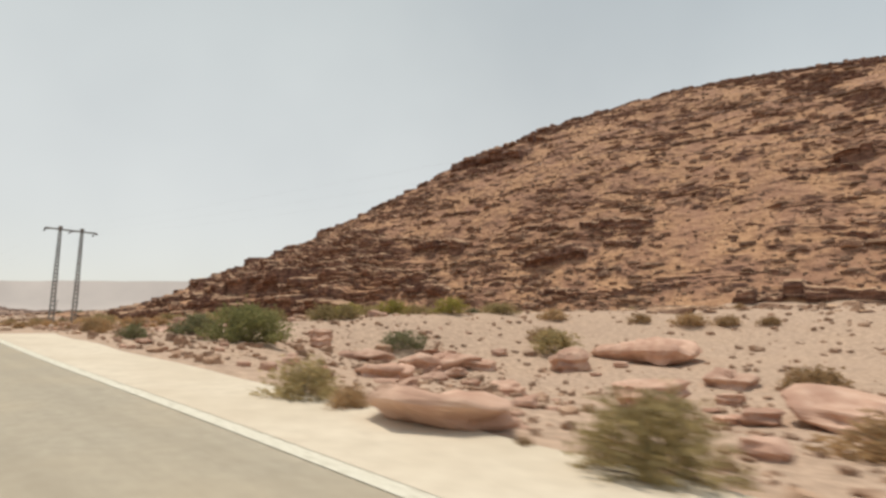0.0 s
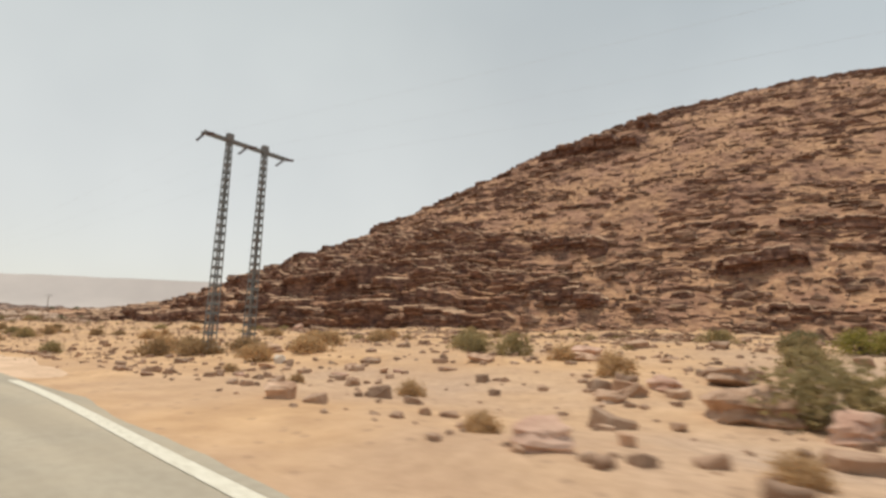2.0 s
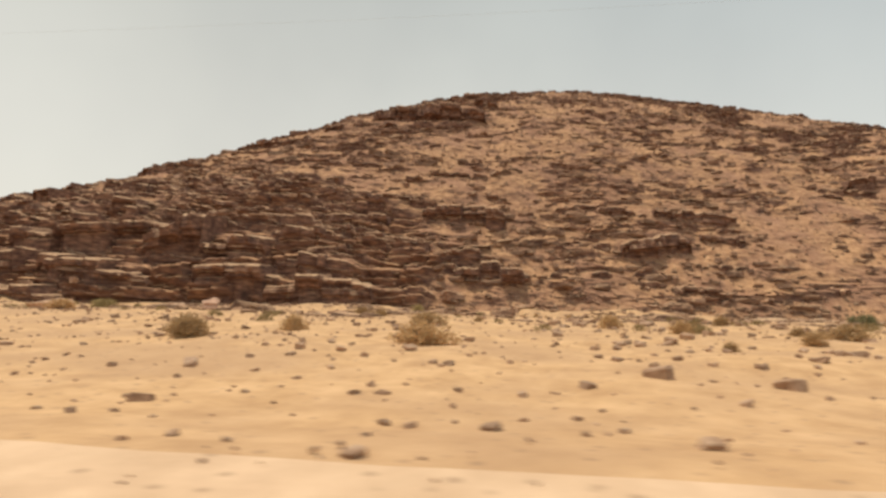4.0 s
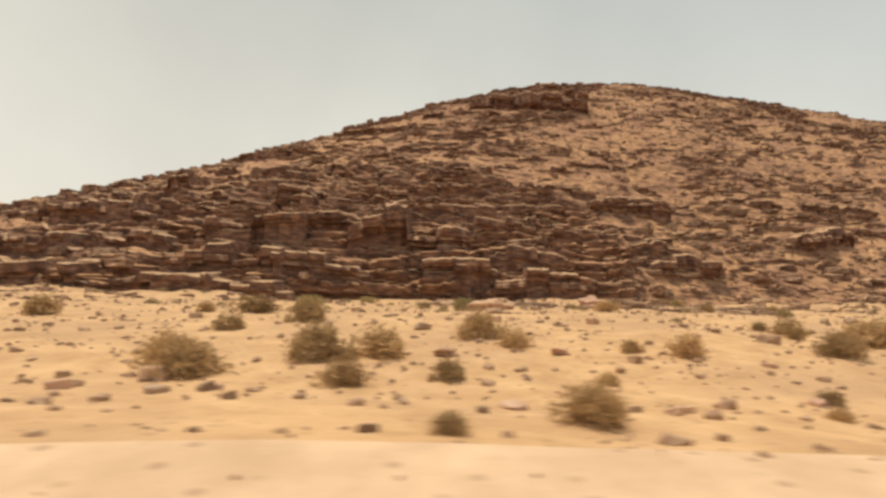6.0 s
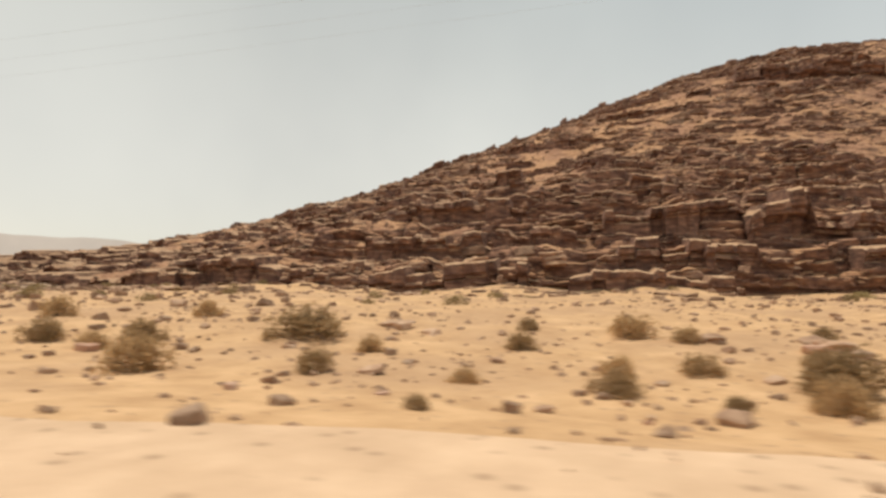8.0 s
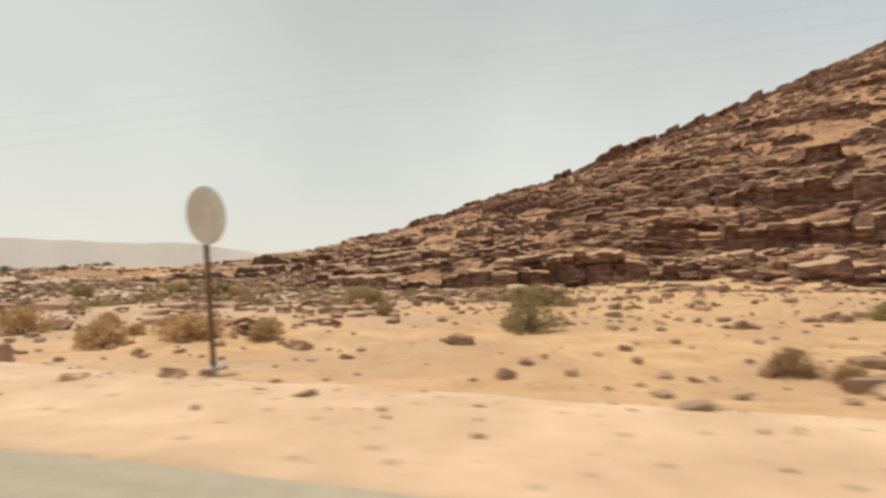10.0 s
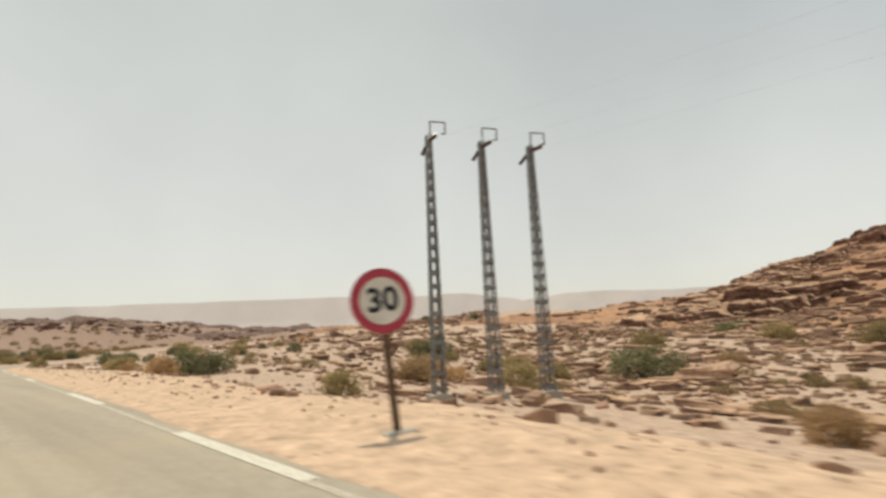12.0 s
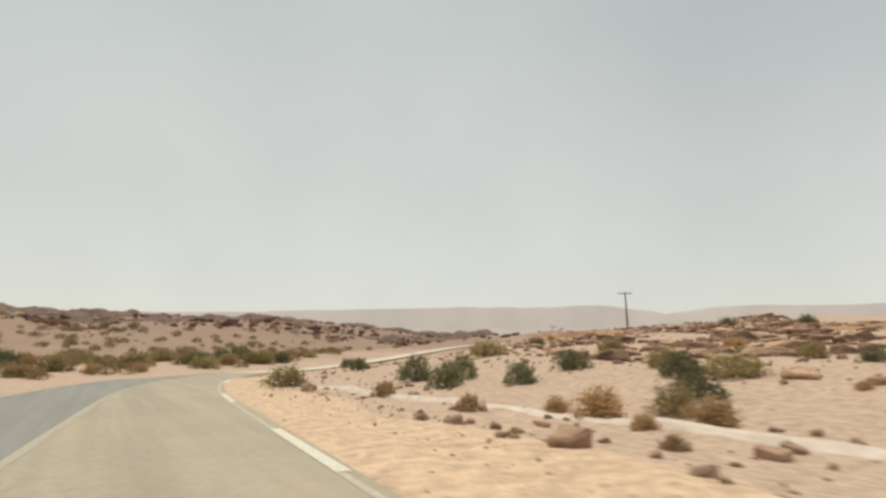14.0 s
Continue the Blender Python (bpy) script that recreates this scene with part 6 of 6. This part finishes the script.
def mast(x, y, turn, height=10.2, label="slender lattice steel mast with a hoop bracket on top", hoop=True):
    root = new("power_mast")
    lattice(root, 0, 0, height, 0.48, 0.23)
    bm = bmesh.new()
    if hoop:
        ring = [(0.08, height), (0.08, height + 0.6), (0.7, height + 0.6), (0.7, height + 0.12), (0.52, height + 0.12)]
        for (a, b), (c, d) in zip(ring, ring[1:]):
            rod(bm, (a, 0, b), (c, 0, d), 0.035, None, 6)
        part("bracket", bm, STEEL, root, "square tubular hoop bracket")
    else:
        box(bm, -1.3, 1.3, -0.05, 0.05, height - 0.15, height, 0.01)
        part("crossarm", bm, STEEL, root)
    for s in (-1, 1):
        insulator(root, (0.0, 0.12 * s, height - 0.25), (0.0, 1.05 * s, height - 0.42), 5)
    return place(root, x, y, turn, label, "power mast", "power line masts")


PYLON_H = 12.45
PYLON, PYLON_TURN = (19.72, 81.9), 2
MAST = (16.75, 179.7)
TRIPLE, TRIPLE_TURN = [(12.3, 313.9), (14.3, 312.9), (16.1, 311.8)], -29
FARPOLES = [(99.0, 427.0, 8.4), (166.0, 521.0, 6.5), (169.5, 519.5, 6.5), (173.0, 518.0, 6.5)]
SIGN30, SIGN30_TURN, SIGN30_LEAN = (2.85, 304.97), -22, -6
SIGNX, SIGNX_TURN = (6.0, 255.95), 4
NAMESIGN, NAMESIGN_TURN = (6.73, 193.85), -7
h_pylon(*PYLON, PYLON_TURN)
mast(*MAST, 35, 12.5, "slender galvanised lattice steel mast carrying power cables", False)
for x, y in TRIPLE:
    mast(x, y, TRIPLE_TURN, 10.1)
for x, y, h in FARPOLES:
    root = new("power_pole")
    bm = bmesh.new()
    rod(bm, (0, 0, -0.5), (0, 0, h), 0.22, 0.13, 10)
    part("post", bm, RUST, root)
    bm = bmesh.new()
    box(bm, -1.6, 1.6, -0.08, 0.08, h - 0.45, h - 0.25)
    part("crossarm", bm, STEEL, root)
    place(root, x, y, -30, "far dark power pole with a short crossarm", "power pole", "distant power poles")


def cable(a, b, sag):
    cu = bpy.data.curves.new("power_cable", "CURVE")
    cu.dimensions, cu.bevel_depth, cu.bevel_resolution = "3D", 0.0022, 0
    sp = cu.splines.new("POLY")
    sp.points.add(24)
    for i, p in enumerate(sp.points):
        t = i / 24
        p.co = (*(Vector(a).lerp(Vector(b), t) - Vector((0, 0, 4 * sag * t * (1 - t)))), 1)
    cu.materials.append(WIRE)
    tagged(new("power_cable", cu), "thin grey overhead power cable sagging between masts", "cable", "overhead power cables")


def top_of(p, h):
    return Vector((p[0], p[1], float(ground_z(*p)) + h))


turn = Matrix.Rotation(radians(PYLON_TURN), 3, "Z")
for k, dx in ((-2.75, -0.9), (0.0, 0.0), (2.75, 0.9)):
    a = top_of(PYLON, PYLON_H - 0.35) + turn @ Vector((k, 0.95, 0))
    cable(a, top_of(MAST, 11.8) + Vector((dx, -0.1, 0)), 1.1)
    cable(top_of(MAST, 11.8) + Vector((dx, 0.1, 0)), top_of(TRIPLE[1 if k == 0 else (0 if k < 0 else 2)], 9.8) + Vector((0, -0.9, 0)), 1.6)
    cable(top_of(PYLON, PYLON_H - 0.35) + turn @ Vector((k, -0.95, 0)), (30 + k, -60, float(ground_z(30, -60)) + 11), 1.4)


# ---- road signs ----
def lettering(text, size, mat, parent, m, depth=0.004):
    cu = bpy.data.curves.new("lettering", "FONT")
    cu.body, cu.size, cu.extrude, cu.align_x, cu.align_y = text, size, depth, "CENTER", "CENTER"
    cu.offset = 0.012
    tmp = new("lettering_source", cu)
    me = bpy.data.meshes.new_from_object(tmp.evaluated_get(bpy.context.evaluated_depsgraph_get()))
    bpy.data.objects.remove(tmp)
    me.materials.clear()
    me.materials.append(mat)
    ob = new("lettering", me)
    ob.parent, ob.matrix_basis = parent, m
    return ob


def disc(bm, r, y0, y1, z, inner=0.0, seg=48):
    rings = [[bm.verts.new((rad * math.cos(a), yy, z + rad * math.sin(a))) for a in np.linspace(0, 2 * math.pi, seg, endpoint=False)] for rad, yy in ((r, y0), (r, y1))]
    for i in range(seg):
        bm.faces.new([rings[0][i], rings[0][(i + 1) % seg], rings[1][(i + 1) % seg], rings[1][i]])
    bm.faces.new(rings[0][::-1])
    bm.faces.new(rings[1])


def ringed(bm, r, inner, y, z, seg=48):
    a = np.linspace(0, 2 * math.pi, seg, endpoint=False)
    o = [bm.verts.new((r * math.cos(t), y, z + r * math.sin(t))) for t in a]
    i = [bm.verts.new((inner * math.cos(t), y, z + inner * math.sin(t))) for t in a]
    for k in range(seg):
        bm.faces.new([o[k], i[k], i[(k + 1) % seg], o[(k + 1) % seg]])


def round_sign(x, y, turn, z, r, face, label, lean=0.0, height=None):
    """A round plate whose face looks along -y before turning."""
    root = new("road_sign")
    bm = bmesh.new()
    for s in (-1, 1):
        box(bm, -0.045 if s < 0 else 0.028, -0.028 if s < 0 else 0.045, 0.03, 0.09, -0.4, height or z + r * 0.6)
    box(bm, -0.04, 0.04, 0.078, 0.09, -0.4, height or z + r * 0.6)
    part("post", bm, RUST, root, "rusty steel channel post")
    bm = bmesh.new()
    disc(bm, r, -0.006, 0.012, z)
    bmesh.ops.recalc_face_normals(bm, faces=bm.faces[:])
    plate = part("plate", bm, WHITE, root, "round white plate")
    if face:
        bm = bmesh.new()
        ringed(bm, r * 0.995, r * 0.72, -0.010, z)
        bmesh.ops.recalc_face_normals(bm, faces=bm.faces[:])
        part("border", bm, RED, plate, "faded red border ring")
        lettering(face, r * 1.0, BLACK, plate, pose(0, -0.012, z, 90, 0, 0))
    bm = bmesh.new()
    box(bm, -0.22, 0.22, -0.12, 0.2, -0.4, 0.07, 0.03)
    part("footing", bm, CONCRETE, root, "rough concrete footing")
    root.matrix_basis = pose(x, y, float(ground_z(x, y)), 0, lean, turn)
    return tagged(root, label, "road sign")


round_sign(*SIGN30, SIGN30_TURN, 1.72, 0.43, "30", "round red-bordered speed limit sign on a rusty post", SIGN30_LEAN)
round_sign(*SIGNX, SIGNX_TURN, 2.95, 0.56, "", "round pale road sign on a rusty steel post", -6)


def name_sign(x, y, turn):
    root = new("place_name_sign")
    for s in (-1, 1):
        bm = bmesh.new()
        box(bm, s * 0.43 - 0.04, s * 0.43 + 0.04, 0.0, 0.08, -0.5, 1.7, 0.008)
        part("post", bm, RUST, root, "square dark rusty post")
    bm = bmesh.new()
    box(bm, -0.64, 0.64, -0.06, 0.0, 1.5, 1.95, 0.008)
    panel = part("panel", bm, DARKGREEN, root, "dark green edged sign box")
    bm = bmesh.new()
    box(bm, -0.61, 0.61, -0.068, -0.055, 1.53, 1.92, 0.006)
    part("face", bm, WHITE, panel, "weathered white sign face")
    r = np.random.default_rng(4)
    for z, h, ws in ((1.81, 0.04, (0.3, 0.07, 0.14, 0.1)), (1.66, 0.09, (0.06, 0.07, 0.055, 0.06, 0.07, 0.06, 0.055, 0.07))):
        k = -(sum(ws) + 0.03 * (len(ws) - 1)) / 2
        for w in ws:
            bm = bmesh.new()
            box(bm, k, k + w, -0.073, -0.067, z - h / 2, z + h / 2)
            part("lettering_bar", bm, GREY, panel)
            k += w + 0.03
    root.matrix_basis = pose(x, y, float(ground_z(x, y)), 0, 0, turn) @ Matrix.Diagonal((1.08, 1.0, 1.385, 1))
    return tagged(root, "white place-name board with dark green edge on two rusty posts", "road sign")


name_sign(*NAMESIGN, NAMESIGN_TURN)
